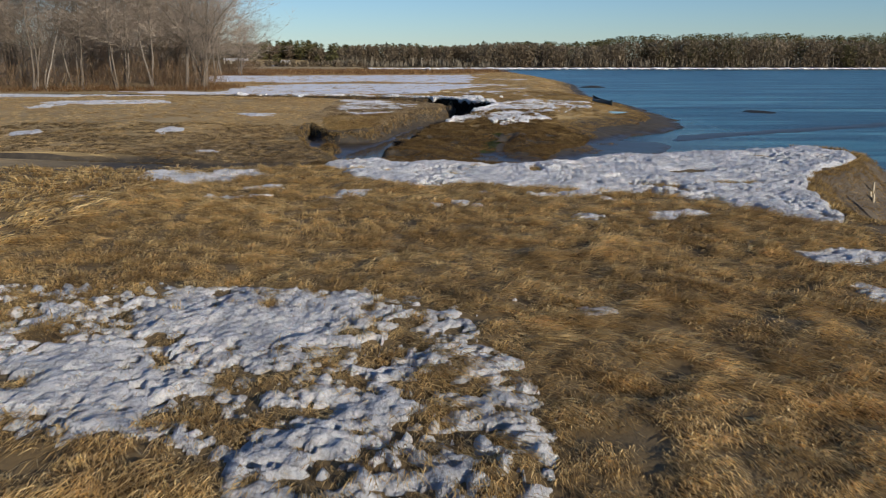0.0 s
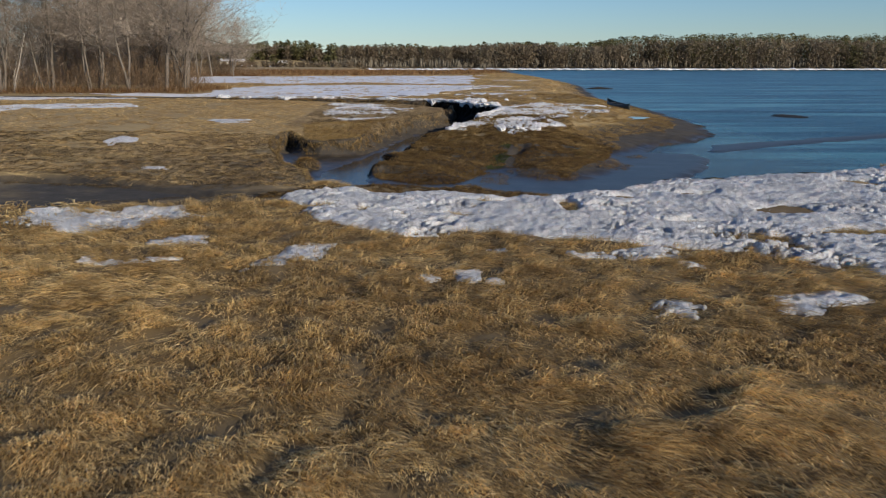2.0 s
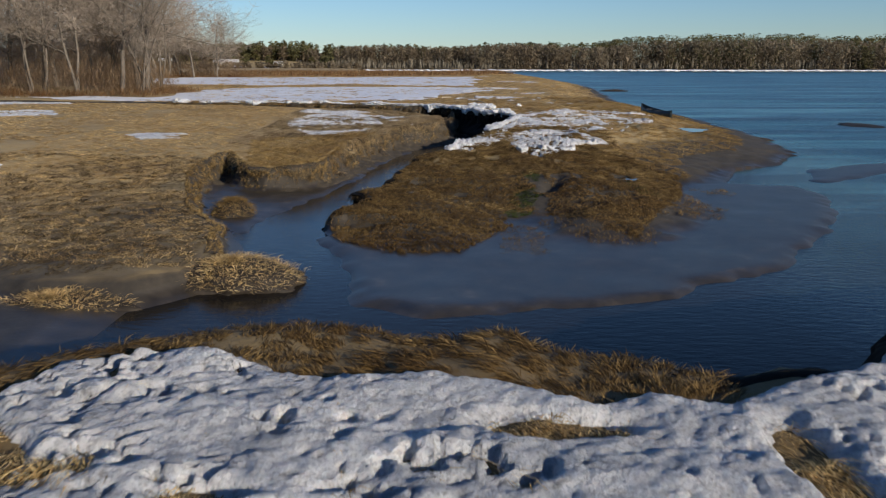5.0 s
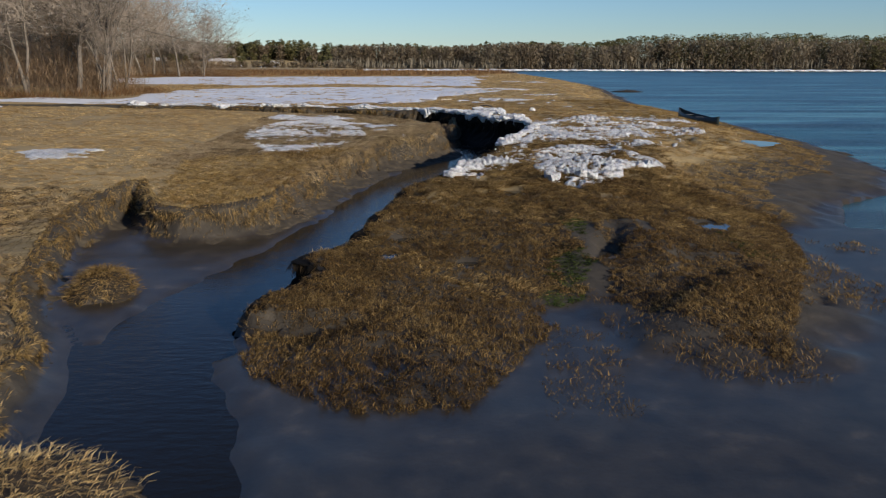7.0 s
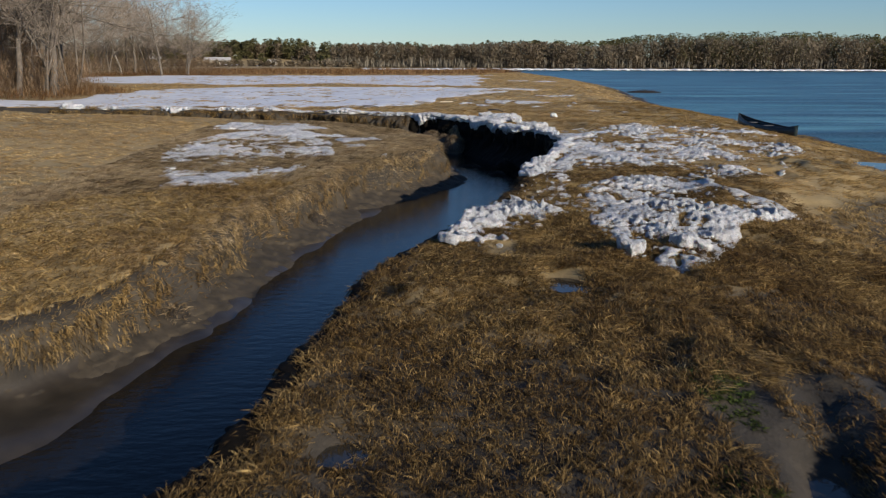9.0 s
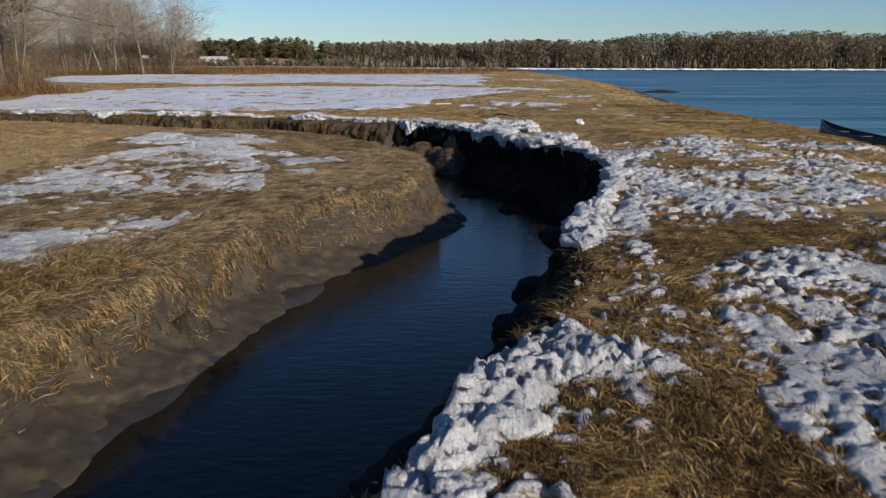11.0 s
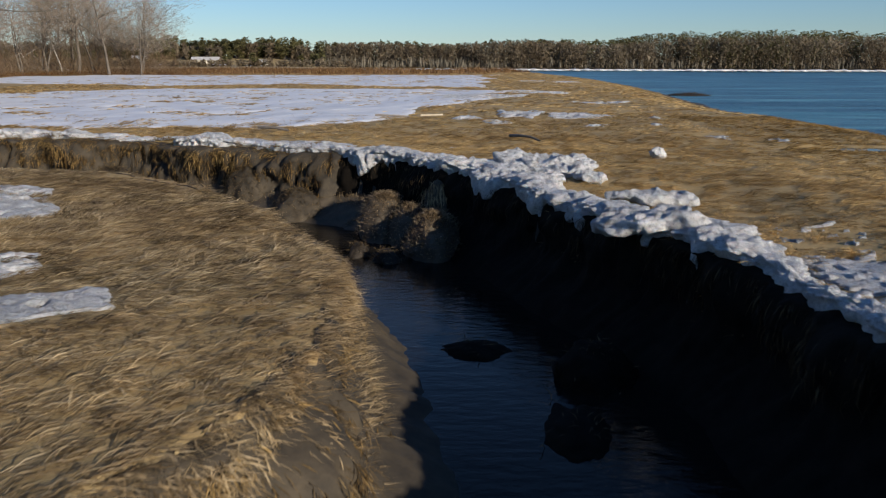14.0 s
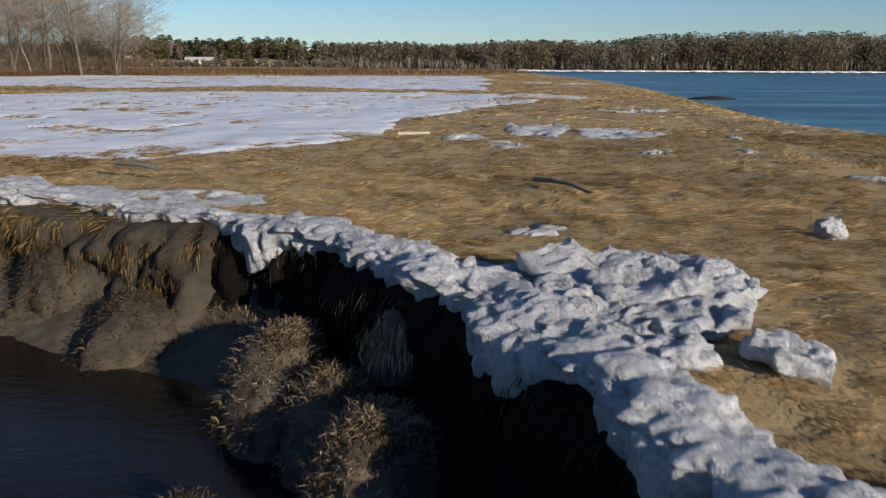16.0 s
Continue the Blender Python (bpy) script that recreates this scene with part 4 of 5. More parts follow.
tufted("cordgrass_tufts", [(-3.2, 41), (-2.4, 39.4), (-0.7, 38.4), (0.5, 38.6), (2.4, 43), (5, 40.5), (8, 46), (9, 50), (10.5, 55), (6, 54.5), (1.0, 53.5), (-1.0, 51), (-1.5, 47.5), (-3.0, 44.5)], 0.30, 50, 0.18, 0.009, 0.5, DULL,
       "golden tufts of bent cordgrass on the low point", 34, swing=3, spread=0.6, zmin=0.14, patchy=-0.02)
tufted("cordgrass_tufts", [(-0.6, 50.0), (3, 46.5), (8, 46), (9.5, 51), (6, 54), (1.0, 53.5)], 0.30, 60, 0.24, 0.009, 0.40, DULL,
       "golden swirls of matted cordgrass before the snow", 35, swing=3, spread=0.5, zmin=0.2, patchy=-0.1)
tufted("dark_matted_grass", [(-0.3, 51.5), (0.3, 50), (7.5, 50), (8, 60), (2.4, 60)], 0.22, 44, 0.2, 0.010, 0.45, BROWN,
       "brown grass matted between patches of snow", 37, swing=2.5, spread=1.0, zmin=0.5, patchy=-0.5)
tufted("creek_side_grass", [(2.6, 60), (4, 57), (9, 57), (9, 84), (-6, 84), (-6, 80.4), (-1.4, 79), (2.8, 72.4), (4.2, 67), (2.3, 59)], 0.32, 78, 0.22, 0.0075, 0.42, TAN,
       "golden flattened marsh grass beside the creek", 24, wind=-0.6, swing=2.0, spread=0.5)
tufted("creek_side_grass", [(9, 84), (9, 93), (-8, 93), (-8, 84)], 0.5, 50, 0.28, 0.014, 0.4, TAN,
       "golden flattened marsh grass behind the creek", 39, wind=-0.6, swing=2.0, spread=0.5)
tufted("low_marsh_grass", [(5.5, 52.5), (9, 49.5), (15, 56), (19, 70), (20, 92), (9, 92), (9, 57)], 0.32, 36, 0.22, 0.013, 0.42, DULL,
       "golden-brown marsh grass thinning towards the river mud", 25, wind=0.3, swing=2.2, zmin=0.5, patchy=-0.7)
tufted("left_marsh_grass", [(-16, 37), (-5, 35), (-5, 40), (-8, 46), (-4.4, 48.4), (-4.2, 52), (-9, 54), (-9.5, 77.3), (-16, 78.6)], 0.34, 30, 0.22, 0.013, 0.3, TAN,
       "short golden-brown grass on the low marsh", 26, wind=2.6, zmin=0.32, patchy=-0.4)
tufted("left_front_grass", [(-26, 36.4), (-9, 35.4), (-7.2, 34.4), (-5.2, 35.4), (-5.3, 38.5), (-7.2, 43), (-8, 50), (-26, 50)], 0.34, 36, 0.18, 0.014, 0.5, SILTY,
       "brown and olive grass on the low front of the marsh", 36, swing=2.5, spread=0.8, zmin=0.2, patchy=-0.3)
tufted("left_marsh_grass", [(-50, 38), (-16, 37), (-16, 79.5), (-50, 82)], 0.6, 28, 0.30, 0.024, 0.27, TAN, "golden-brown grass on the distant marsh", 27, wind=2.6, zmin=0.3, patchy=-0.45)
tufted("far_marsh_grass", [(-20, 92), (20, 92), (20, 110), (28, 190), (24, 290), (-40, 290), (-40, 150), (-30, 105)], 0.9, 18, 0.40, 0.042, 0.25, TAN,
       "golden marsh grass running out along the river", 28, wind=0.2, zmin=0.5)
tufted("far_marsh_grass", [(-24, 85.8), (-12, 82.8), (-9, 82.3), (-6.3, 82.1), (-5, 80.4), (-5, 93), (-22, 94)], 0.45, 24, 0.34, 0.02, 0.35, TAN, "golden grass behind the upper creek", 33, wind=0.2)
tufted("left_bank_cordgrass", [(-7.4, 50.5), (-6.7, 48.6), (-5.4, 47.9), (-4.2, 50), (-3.4, 53), (-3.0, 57), (-4.2, 59), (-8, 55)], 0.2, 26, 0.26, 0.011, 0.6, DULL,
       "golden-brown cordgrass on slumped creek bank", 29, swing=3, spread=1.4, zmin=0.22)
tufted("bank_top_cordgrass", [(-4.5, 26.3), (2.7, 26.1), (2.9, 27.2), (2.1, 27.8), (0.8, 28.5), (-2, 28.8), (-4.3, 27.3)], 0.2, 60, 0.2, 0.009, 0.45, BROWN,
       "brown grass along the near bank's lip", 30, wind=1.4, swing=2.0, zmin=0.8, hollow=0.6)
tufted("matted_grass", [(-0.3, 51.5), (0.3, 50), (6.5, 50), (7, 66), (4.4, 66), (2.2, 58.5)], 0.20, 34, 0.2, 0.009, 0.42, DULL,
       "flattened golden grass between patches of snow", 32, swing=2.5, spread=1.0, zmin=0.5)


def along(path, s, reach=0.25):
    """Points along a line and the way out to its right."""
    pts = np.array(path, float)
    run = np.concatenate([[0], np.cumsum(np.hypot(*np.diff(pts, axis=0).T))])
    px, py = np.interp(s, run, pts[:, 0]), np.interp(s, run, pts[:, 1])
    ax, ay = np.interp(s - reach, run, pts[:, 0]), np.interp(s - reach, run, pts[:, 1])
    bx, by = np.interp(s + reach, run, pts[:, 0]), np.interp(s + reach, run, pts[:, 1])
    size = np.hypot(bx - ax, by - ay)
    return px, py, (by - ay) / size, (ax - bx) / size, run[-1]


def run_of(path):
    return along(path, np.zeros(1))[4]


def bank_shape(path, s, v, profile, seed, rough):
    """Places on a bank's face: s along its edge, v from 0 at the lip to 1 at the foot."""
    px, py, ox, oy, _ = along(path, s)
    top = height(px - ox * 0.3, py - oy * 0.3)
    k = np.linspace(0, 1, len(profile))
    off = np.interp(v, k, [p[0] for p in profile])
    off = np.where(off > 0, off * np.clip(top / 1.2, 0.3, 1), off)
    z = np.interp(v, k, [p[1] for p in profile])
    bulge = np.sin(np.pi * np.clip(v, 0, 1)) ** 0.7
    off = off + bulge * rough * (1.1 * fbm(s, v * 1.5, 1.5, 3, seed) + 0.7 * fbm(s, v * 2.0, 0.45, 3, seed + 1) + 0.3 * vnoise(s, v, 0.11, seed + 2))
    x, y = px + ox * off, py + oy * off
    z = np.where(z > 0, z * top, z) + 0.04 * bulge * fbm(s, v * 2, 0.6, 3, seed + 5)
    return x, y, np.where(off < 0.06, np.maximum(z, height(x, y) + 0.012 - 0.05 * (v < 0.02)), z), ox, oy


def bank(name, path, profile, seed, mat, label, rough=0.2, step=0.07, rows=16, taper=0.0):
    length = along(path, np.zeros(1))[4]
    S, V = np.meshgrid(np.arange(0, length, step), np.linspace(0, 1, rows), indexing="ij")
    x, y, z, _, _ = bank_shape(path, S.ravel(), V.ravel(), profile, seed, rough)
    if taper:
        z = z - 0.75 * (1 - smooth(0, taper, np.minimum(S, length - S).ravel()))
    f = grid_faces(rows, S.shape[0])[:, ::-1]
    return tagged(new(name, mesh_of(name, np.stack([x, y, z], 1), f, mat, True)), label, "bank", kind="structure")


def fringe(name, path, profile, bank_seed, rough, count, length, width, mat, label, seed, v0=0.0, v1=0.6, gap=-0.3, fall=(-1.2, 0.1), start=0.0, end=None):
    """Straw that grows on a bank's face and hangs down it."""
    rng = np.random.default_rng(seed)
    s = rng.uniform(start, end or run_of(path), count)
    v = v0 + (v1 - v0) * rng.uniform(0, 1, count) ** 1.2
    ok = fbm(s, v * 1.5, 1.0, 3, seed) > gap + 0.9 * (v - v0) / (v1 - v0) - 0.45
    s, v = s[ok], v[ok]
    n = len(s)
    x, y, z, ox, oy = bank_shape(path, s, v, profile, bank_seed, rough)
    head = np.arctan2(oy, ox) + 1.0 * fbm(s, v, 0.8, 3, seed + 4) + rng.normal(0, 0.6, n)
    me = blade_mesh(name, x, y, z - 0.01, head, length * rng.uniform(0.5, 1.3, n), width * rng.uniform(0.7, 1.3, n), fall[1] + (fall[0] - fall[1]) * np.clip(rng.uniform(-0.3, 0.6, n) + 1.3 * v, 0, 1), mat, rng, 1.4)
    return tagged(new(name, me), label, "grass", kind="stuff")


# peat taken down to near black: the banks' deep shade is in the colour
SHADED_PEAT = plain("shade_black_peat", (0.003, 0.0026, 0.002), (0.012, 0.0095, 0.007), 5, 0.85, 0.9, 0.0, 0.08)
TURF = plain("turf_and_mud_bank", (0.019, 0.015, 0.0095), (0.062, 0.047, 0.028), 4, 0.85, 0.9)
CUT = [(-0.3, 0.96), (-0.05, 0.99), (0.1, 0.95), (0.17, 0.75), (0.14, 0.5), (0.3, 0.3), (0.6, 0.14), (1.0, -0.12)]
SOFT = [(-0.1, 0.95), (-0.03, 0.97), (0.08, 0.92), (0.18, 0.75), (0.24, 0.52), (0.34, 0.30), (0.55, 0.16), (0.85, 0.05), (1.15, -0.1)]
LOW = [(-0.35, 0.96), (-0.05, 0.99), (0.15, 0.85), (0.25, 0.6), (0.36, 0.3), (0.6, 0.1), (0.9, -0.1)]
east, upper, west, front = CREEK_EDGE[0:28][::-1], CREEK_EDGE[26:36][::-1], LEFT[7:42], NEAR[3:16][::-1]
steep, sunny, slump = NEAR[14:24][::-1], NEAR[22:30][::-1], CREEK_EDGE[24:32][::-1]
bank("creek_bank_east", east, CUT, 301, SHADED_PEAT, "undercut peat bank of the creek, blackened for its shade", 0.2, 0.06, 20)
bank("creek_bank_upper", upper, CUT, 304, TURF, "sunlit muddy turf bank of the upper creek", 0.42, 0.07, 20)
bank("creek_bank_west", west, SOFT, 302, TURF, "soft turf bank along the creek", 0.32, 0.06, 20)
# lit copy of the brown mud: sunlight is put in as a paler colour
SUNLIT_MUD = plain("sunlit_brown_mud", (0.05, 0.039, 0.026), (0.105, 0.083, 0.056), 3.5, 0.75, 0.8)
RAMP = [(0.0, 0.42), (0.15, 0.36), (0.35, 0.29), (0.6, 0.20), (0.85, 0.11), (1.05, 0.04), (1.3, -0.02), (1.6, -0.14)]
bank("mud_slope", slump, RAMP, 305, SUNLIT_MUD, "smooth sunlit mud slope below the upper bank", 0.14, 0.07, 24, 1.3)
FOOT = [(0.15, 0.34), (0.35, 0.24), (0.6, 0.15), (0.85, 0.08), (1.1, 0.01), (1.35, -0.1)]
bank("mud_foot", LEFT[18:33], FOOT, 307, TURF, "sloping brown mud at the foot of the soft bank", 0.2, 0.08, 18, 1.5)
# the face turned from the sun takes the shade-blackened colour
bank("creek_bank_steep", steep, LOW, 306, SHADED_PEAT, "edge of the near marsh, its shade painted black", 0.2, 0.08, 14)
GENTLE = [(-0.3, 0.97), (0.05, 0.98), (0.5, 0.72), (1.0, 0.42), (1.6, 0.18), (2.3, -0.1)]
bank("inlet_bank", sunny, GENTLE, 308, SUNLIT_MUD, "sunny grassy slope above the stony inlet", 0.25, 0.1, 18)
fringe("slope_grass", sunny, GENTLE, 308, 0.25, 26000, 0.16, 0.014, DULL, "olive-brown grass on the slope above the inlet", 81, 0.0, 0.85, -0.7, (0.0, 1.0))
bank("creek_bank_near", front, LOW, 303, TURF, "low turf bank above the muddy creek", 0.2, 0.07, 16)
fringe("hanging_grass", east, CUT, 301, 0.2, 13000, 0.24, 0.011, SHADED_ROOTS, "dead grass and roots hanging from the cut bank, darkened for shade", 71, 0.12, 0.5, -0.3, (-1.4, -0.5))
fringe("hanging_grass", upper, CUT, 304, 0.42, 20000, 0.20, 0.010, BROWN, "brown straw hanging over the upper creek's bank", 76, 0.05, 0.75, -0.5, (-1.45, -0.2))
fringe("hanging_grass", upper, CUT, 304, 0.42, 20000, 0.26, 0.009, DULL, "golden straw folded over the upper creek's bank", 79, 0.0, 0.5, -0.1, (-1.3, 0.2))
fringe("hanging_grass", west, SOFT, 302, 0.32, 26000, 0.22, 0.011, SILTY, "silty straw draped down the soft bank of the creek", 72, 0.35, 0.85, -0.45, (-1.1, 0.0))
fringe("hanging_grass", west, SOFT, 302, 0.32, 34000, 0.19, 0.0085, PALE, "pale straw folded over the lip of the bank", 75, 0.0, 0.42, -0.6, (-0.7, 0.16), run_of(west[:15]))
fringe("hanging_grass", west, SOFT, 302, 0.32, 30000, 0.15, 0.009, DULL, "golden-brown straw hanging on the face of the bank", 77, 0.25, 0.72, -0.5, (-1.2, 0.1))
fringe("hanging_grass", east, CUT, 301, 0.2, 9000, 0.14, 0.008, BROWN, "brown straw drooping over the lip of the cut bank", 78, 0.0, 0.30, -0.2, (-1.3, 0.1), run_of(CREEK_EDGE[14:28]))
fringe("hanging_grass", west, SOFT, 302, 0.32, 26000, 0.13, 0.010, DULL, "short golden-brown grass on the low soft bank", 80, 0.0, 0.9, -0.5, (-0.8, 0.9), 0.0, run_of(west[:19]))
fringe("hanging_grass", front, LOW, 303, 0.2, 22000, 0.28, 0.011, SILTY, "dead grass hanging over the near bank", 73, 0.05, 0.55, -0.4, (-1.1, 0.1))

tufted("bank_lip_tussocks", [(-0.8, 78.6), (-2.6, 80.0), (-5.2, 81.2), (-9, 82.2), (-12, 83.4), (-22, 85.7), (-22, 86.5), (-12, 84.3), (-9, 83.0), (-5.2, 82.0), (-2.6, 80.7), (-0.6, 79.2)], 0.36, 70, 0.34, 0.009, 0.6, DULL,
       "golden tussocks along the lip of the upper creek", 41, wind=-1.5, swing=0.9, spread=0.5, zmin=0.7)
fringe("mud_stems", slump, RAMP, 305, 0.14, 7000, 0.09, 0.009, STEMS, "short dead stems on the mud slope", 86, 0.1, 0.75, 0.05, (0.3, 1.3))

# ---- slumped clumps of turf ----
CLAY = plain("grey_brown_mud", (0.016, 0.013, 0.010), (0.045, 0.036, 0.027), 6, 0.7, 0.8, 0.0, 0.2)


def clump(x, y, z, rx, ry, rz, seed, label, count=500, length=0.16, mat=None, turn=0.0, fall=(-0.3, 1.1), mud=None):
    """A slumped block of turf: a lumpy mud mound with dead grass on top."""
    rng = np.random.default_rng(seed)
    root = empty("turf_clump", pose(x, y, z, 0, 0, turn), label, "turf clump", "slumped turf clumps in the creek")
    a, e = np.meshgrid(np.linspace(0, math.tau, 56, endpoint=False), np.linspace(-0.5, math.pi / 2, 24))
    qx, qy, qz = np.cos(e) * np.cos(a), np.cos(e) * np.sin(a), np.sin(e)
    k = 1 + 0.35 * fbm(qx * 1.2 + 0.7 * qz + seed, qy * 1.2 - 0.8 * qz, 0.9, 3, seed) + 0.14 * fbm(qx + 1.1 * qz, qy + 1.3 * qz, 0.22, 3, seed + 2)
    flare = np.cos(e) ** 0.9 * (1.18 - 0.3 * np.sin(e))
    cx, cy, cz = rx * k * flare * np.cos(a), ry * k * flare * np.sin(a), rz * (0.75 + 0.25 * k) * np.sin(e)
    n, m = a.shape
    i = (np.arange(n - 1)[:, None] * m + np.arange(m)[None, :]).ravel()
    j = (np.arange(n - 1)[:, None] * m + (np.arange(m)[None, :] + 1) % m).ravel()
    part("mound", mesh_of("mound", np.stack([cx.ravel(), cy.ravel(), cz.ravel()], 1), np.stack([i, j, j + m, i + m], 1), mud or CLAY, True), root, "lumpy grey-brown mud")
    pick = rng.integers(0, n * m, count)
    pick = pick[e.ravel()[pick] > 0.15]
    q = len(pick)
    head = a.ravel()[pick] + rng.normal(0, 0.8, q)
    me = blade_mesh("dead_grass", cx.ravel()[pick] + rng.normal(0, 0.05, q), cy.ravel()[pick] + rng.normal(0, 0.05, q), cz.ravel()[pick] - 0.02, head, length * rng.uniform(0.5, 1.4, q),
                    0.010 * rng.uniform(0.7, 1.4, q), rng.uniform(*fall, q), mat or SILTY, rng, 0.2 if fall[1] > 0.5 else 1.5)
    tagged(part("dead_grass", me, root, "tangled dead grass stems"), kind="stuff")
    return root


clump(-0.28, 77.15, -0.1, 0.46, 0.85, 0.92, 1, "slumped block of turf bristling with short dead stems", 8000, 0.11, STEMS, fall=(0.2, 1.4), mud=SUNLIT_MUD)
clump(0.70, 75.4, -0.1, 0.52, 0.68, 0.86, 2, "slumped block of turf with dead stems beside the water", 8000, 0.11, STEMS, fall=(0.2, 1.4), mud=SUNLIT_MUD)
clump(0.30, 76.3, -0.1, 0.42, 0.55, 0.78, 23, "slumped block of turf with dead stems beside the water", 2200, 0.15, STEMS, fall=(0.2, 1.4), mud=SUNLIT_MUD)
clump(0.84, 76.8, 0.72, 0.24, 0.24, 0.42, 3, "shaggy overhanging turf clump with long straw", 3000, 0.24, PALE, fall=(-1.5, -0.7), mud=SUNLIT_MUD)
clump(-2.35, 78.95, -0.15, 0.62, 0.75, 0.76, 4, "cracked mud hummock with sparse dead stems", 5200, 0.09, SILTY, mud=TURF, fall=(-0.6, 1.0))
clump(-3.75, 80.1, -0.1, 0.58, 0.62, 1.05, 5, "mud hummock with matted grass", 6000, 0.12, SILTY, mud=TURF, fall=(-0.8, 0.6))
clump(-0.6, 75.15, -0.05, 0.16, 0.2, 0.3, 6, "small grassy tuft standing in the creek", 250, 0.12)
clump(-0.1, 74.75, -0.05, 0.22, 0.25, 0.26, 7, "small grassy tuft standing in the creek", 300, 0.12)
clump(-7.3, 81.0, -0.1, 0.7, 0.55, 0.95, 8, "grass-topped hummock in the upper creek", 1600, 0.2)
# blocks in the cut bank's shadow, with that shade painted into their mud
clump(1.3, 70.3, -0.15, 0.5, 0.42, 0.24, 9, "low mud block in the water, blackened for shade", 60, mud=SHADED_PEAT)
clump(2.2, 68.1, -0.15, 0.38, 0.7, 0.27, 10, "low mud block in the water, blackened for shade", 60, mud=SHADED_PEAT)
clump(2.55, 69.5, -0.1, 0.4, 0.5, 0.5, 11, "mud block fallen from the bank, blackened for shade", 80, mud=SHADED_PEAT)
clump(2.95, 64.7, -0.15, 0.45, 0.9, 0.4, 12, "mud block fallen from the bank, blackened for shade", 80, mud=SHADED_PEAT)
clump(2.0, 60.6, -0.15, 0.38, 0.9, 0.36, 13, "mud block fallen from the bank, blackened for shade", 80, mud=SHADED_PEAT)
clump(1.45, 58.6, -0.15, 0.34, 0.8, 0.33, 19, "mud block fallen from the bank, blackened for shade", 80, mud=SHADED_PEAT)
clump(-6.15, 43.5, -0.05, 0.55, 0.75, 0.5, 14, "grassy hummock standing in the muddy inlet", 5000, 0.22, DULL)
clump(-4.2, 35.8, 0.0, 1.15, 0.95, 0.5, 15, "golden grassy hummock at the inlet's mouth", 6000, 0.22, STRAW)
clump(-7.0, 33.9, 0.0, 1.1, 0.45, 0.3, 16, "low strip of golden grass above the mud", 3200, 0.22, STRAW)
clump(-2.85, 58.1, -0.1, 0.3, 0.35, 0.55, 17, "slumped turf at the foot of the bank", 500, 0.2, PALE)
clump(-3.85, 50.8, -0.1, 0.25, 0.35, 0.4, 18, "slumped turf at the foot of the bank", 300, 0.2, PALE)
clump(27.3, 150.8, -0.1, 2.4, 1.2, 0.36, 20, "dark grassy islet in the river", 2200, 0.3)
clump(30.4, 79.5, -0.15, 1.6, 3.5, 0.22, 21, "low weedy shoal awash in the river", 500, 0.2)
clump(22.8, 152, -0.1, 0.4, 0.4, 0.45, 22, "dark rock-like turf lump off the shore", 60)

ALGAE = blade_material("green_algae", [(0.0, (0.04, 0.06, 0.012)), (0.6, (0.08, 0.115, 0.024)), (1.0, (0.125, 0.165, 0.04))])
for i, (x, y, rx, ry) in enumerate([(2.65, 44.3, 0.5, 1.0), (3.05, 46.6, 0.3, 0.7), (6.6, 45.8, 0.4, 1.1), (2.35, 42.9, 0.4, 0.6)]):
    tufted("algae_mat", blob(x, y, rx, ry, 201 + i), 0.11, 30, 0.08, 0.016, 0.5, ALGAE, "dark green fringe of algae on wet mud", 201 + i, swing=3, spread=2.0, zmin=-0.2, patchy=-1.5, bare=False)
STILL_WATER = bpy.data.materials.new("still_water")
STILL_WATER.use_nodes = True
gloss = STILL_WATER.node_tree.nodes["Principled BSDF"].inputs
gloss["Base Color"].default_value, gloss["Roughness"].default_value, gloss["IOR"].default_value = (0.035, 0.03, 0.022, 1), 0.03, 1.45
for i, (x, y, rx, ry) in enumerate(PUDDLES):
    pts = blob(x, y, rx * 1.25, ry * 1.25, 300 + i)
    bm = bmesh.new()
    bm.faces.new([bm.verts.new((a, b, 0)) for a, b in pts])
    me = bpy.data.meshes.new("puddle")
    bm.to_mesh(me)
    me.materials.append(STILL_WATER)
    ob = new("puddle", me)
    ob.location.z = float(height(x, y)) + 0.06
    tagged(ob, "small still puddle reflecting the sky", "puddle", "puddles on the low marsh")

# loose chunks of ice, a few shapes laid out many times
chunks = []
for i in range(5):
    c = ice_slab(0, 0, -50, 1.1, 0.85, 0.34, 0, 0, 0, 40 + i, "loose chunk of grey-white ice")
    c.name, c.data.name = "ice_chunk", "ice_chunk"
    tagged(c, category="ice chunk", group="loose ice chunks")
    chunks.append(c)
used_chunks = set()
rng = random.Random(5)
for x0, x1, y0, y1, n in ((0.4, 2.4, 51.8, 56.5, 12), (2.8, 6.6, 50.8, 58.0, 10), (2.6, 5.4, 58.5, 66, 10), (3.2, 5.6, 66, 73, 20), (1.4, 3.8, 74.2, 77.2, 40), (-2, 9, 20.5, 27, 8), (5, 13, 22, 30, 10)):
    for _ in range(n):
        x, y = rng.uniform(x0, x1), rng.uniform(y0, y1)
        z = float(height(x, y))
        if z < 0.7 or not covered(np.array([x]), np.array([y]))[0]:
            continue
        k, size = rng.randrange(5), rng.uniform(0.08, 0.24)
        mt = pose(x, y, z + 0.07 + size * 0.12, rng.uniform(-18, 18), rng.uniform(-18, 18), rng.uniform(0, 360)) @ Matrix.Scale(size, 4)
        if k in used_chunks:
            copy_thing(chunks[k], mt)
        else:
            chunks[k].matrix_basis = mt
            used_chunks.add(k)
edge = np.array(CREEK_EDGE[8:17])
run = np.concatenate([[0], np.cumsum(np.hypot(*np.diff(edge, axis=0).T))])
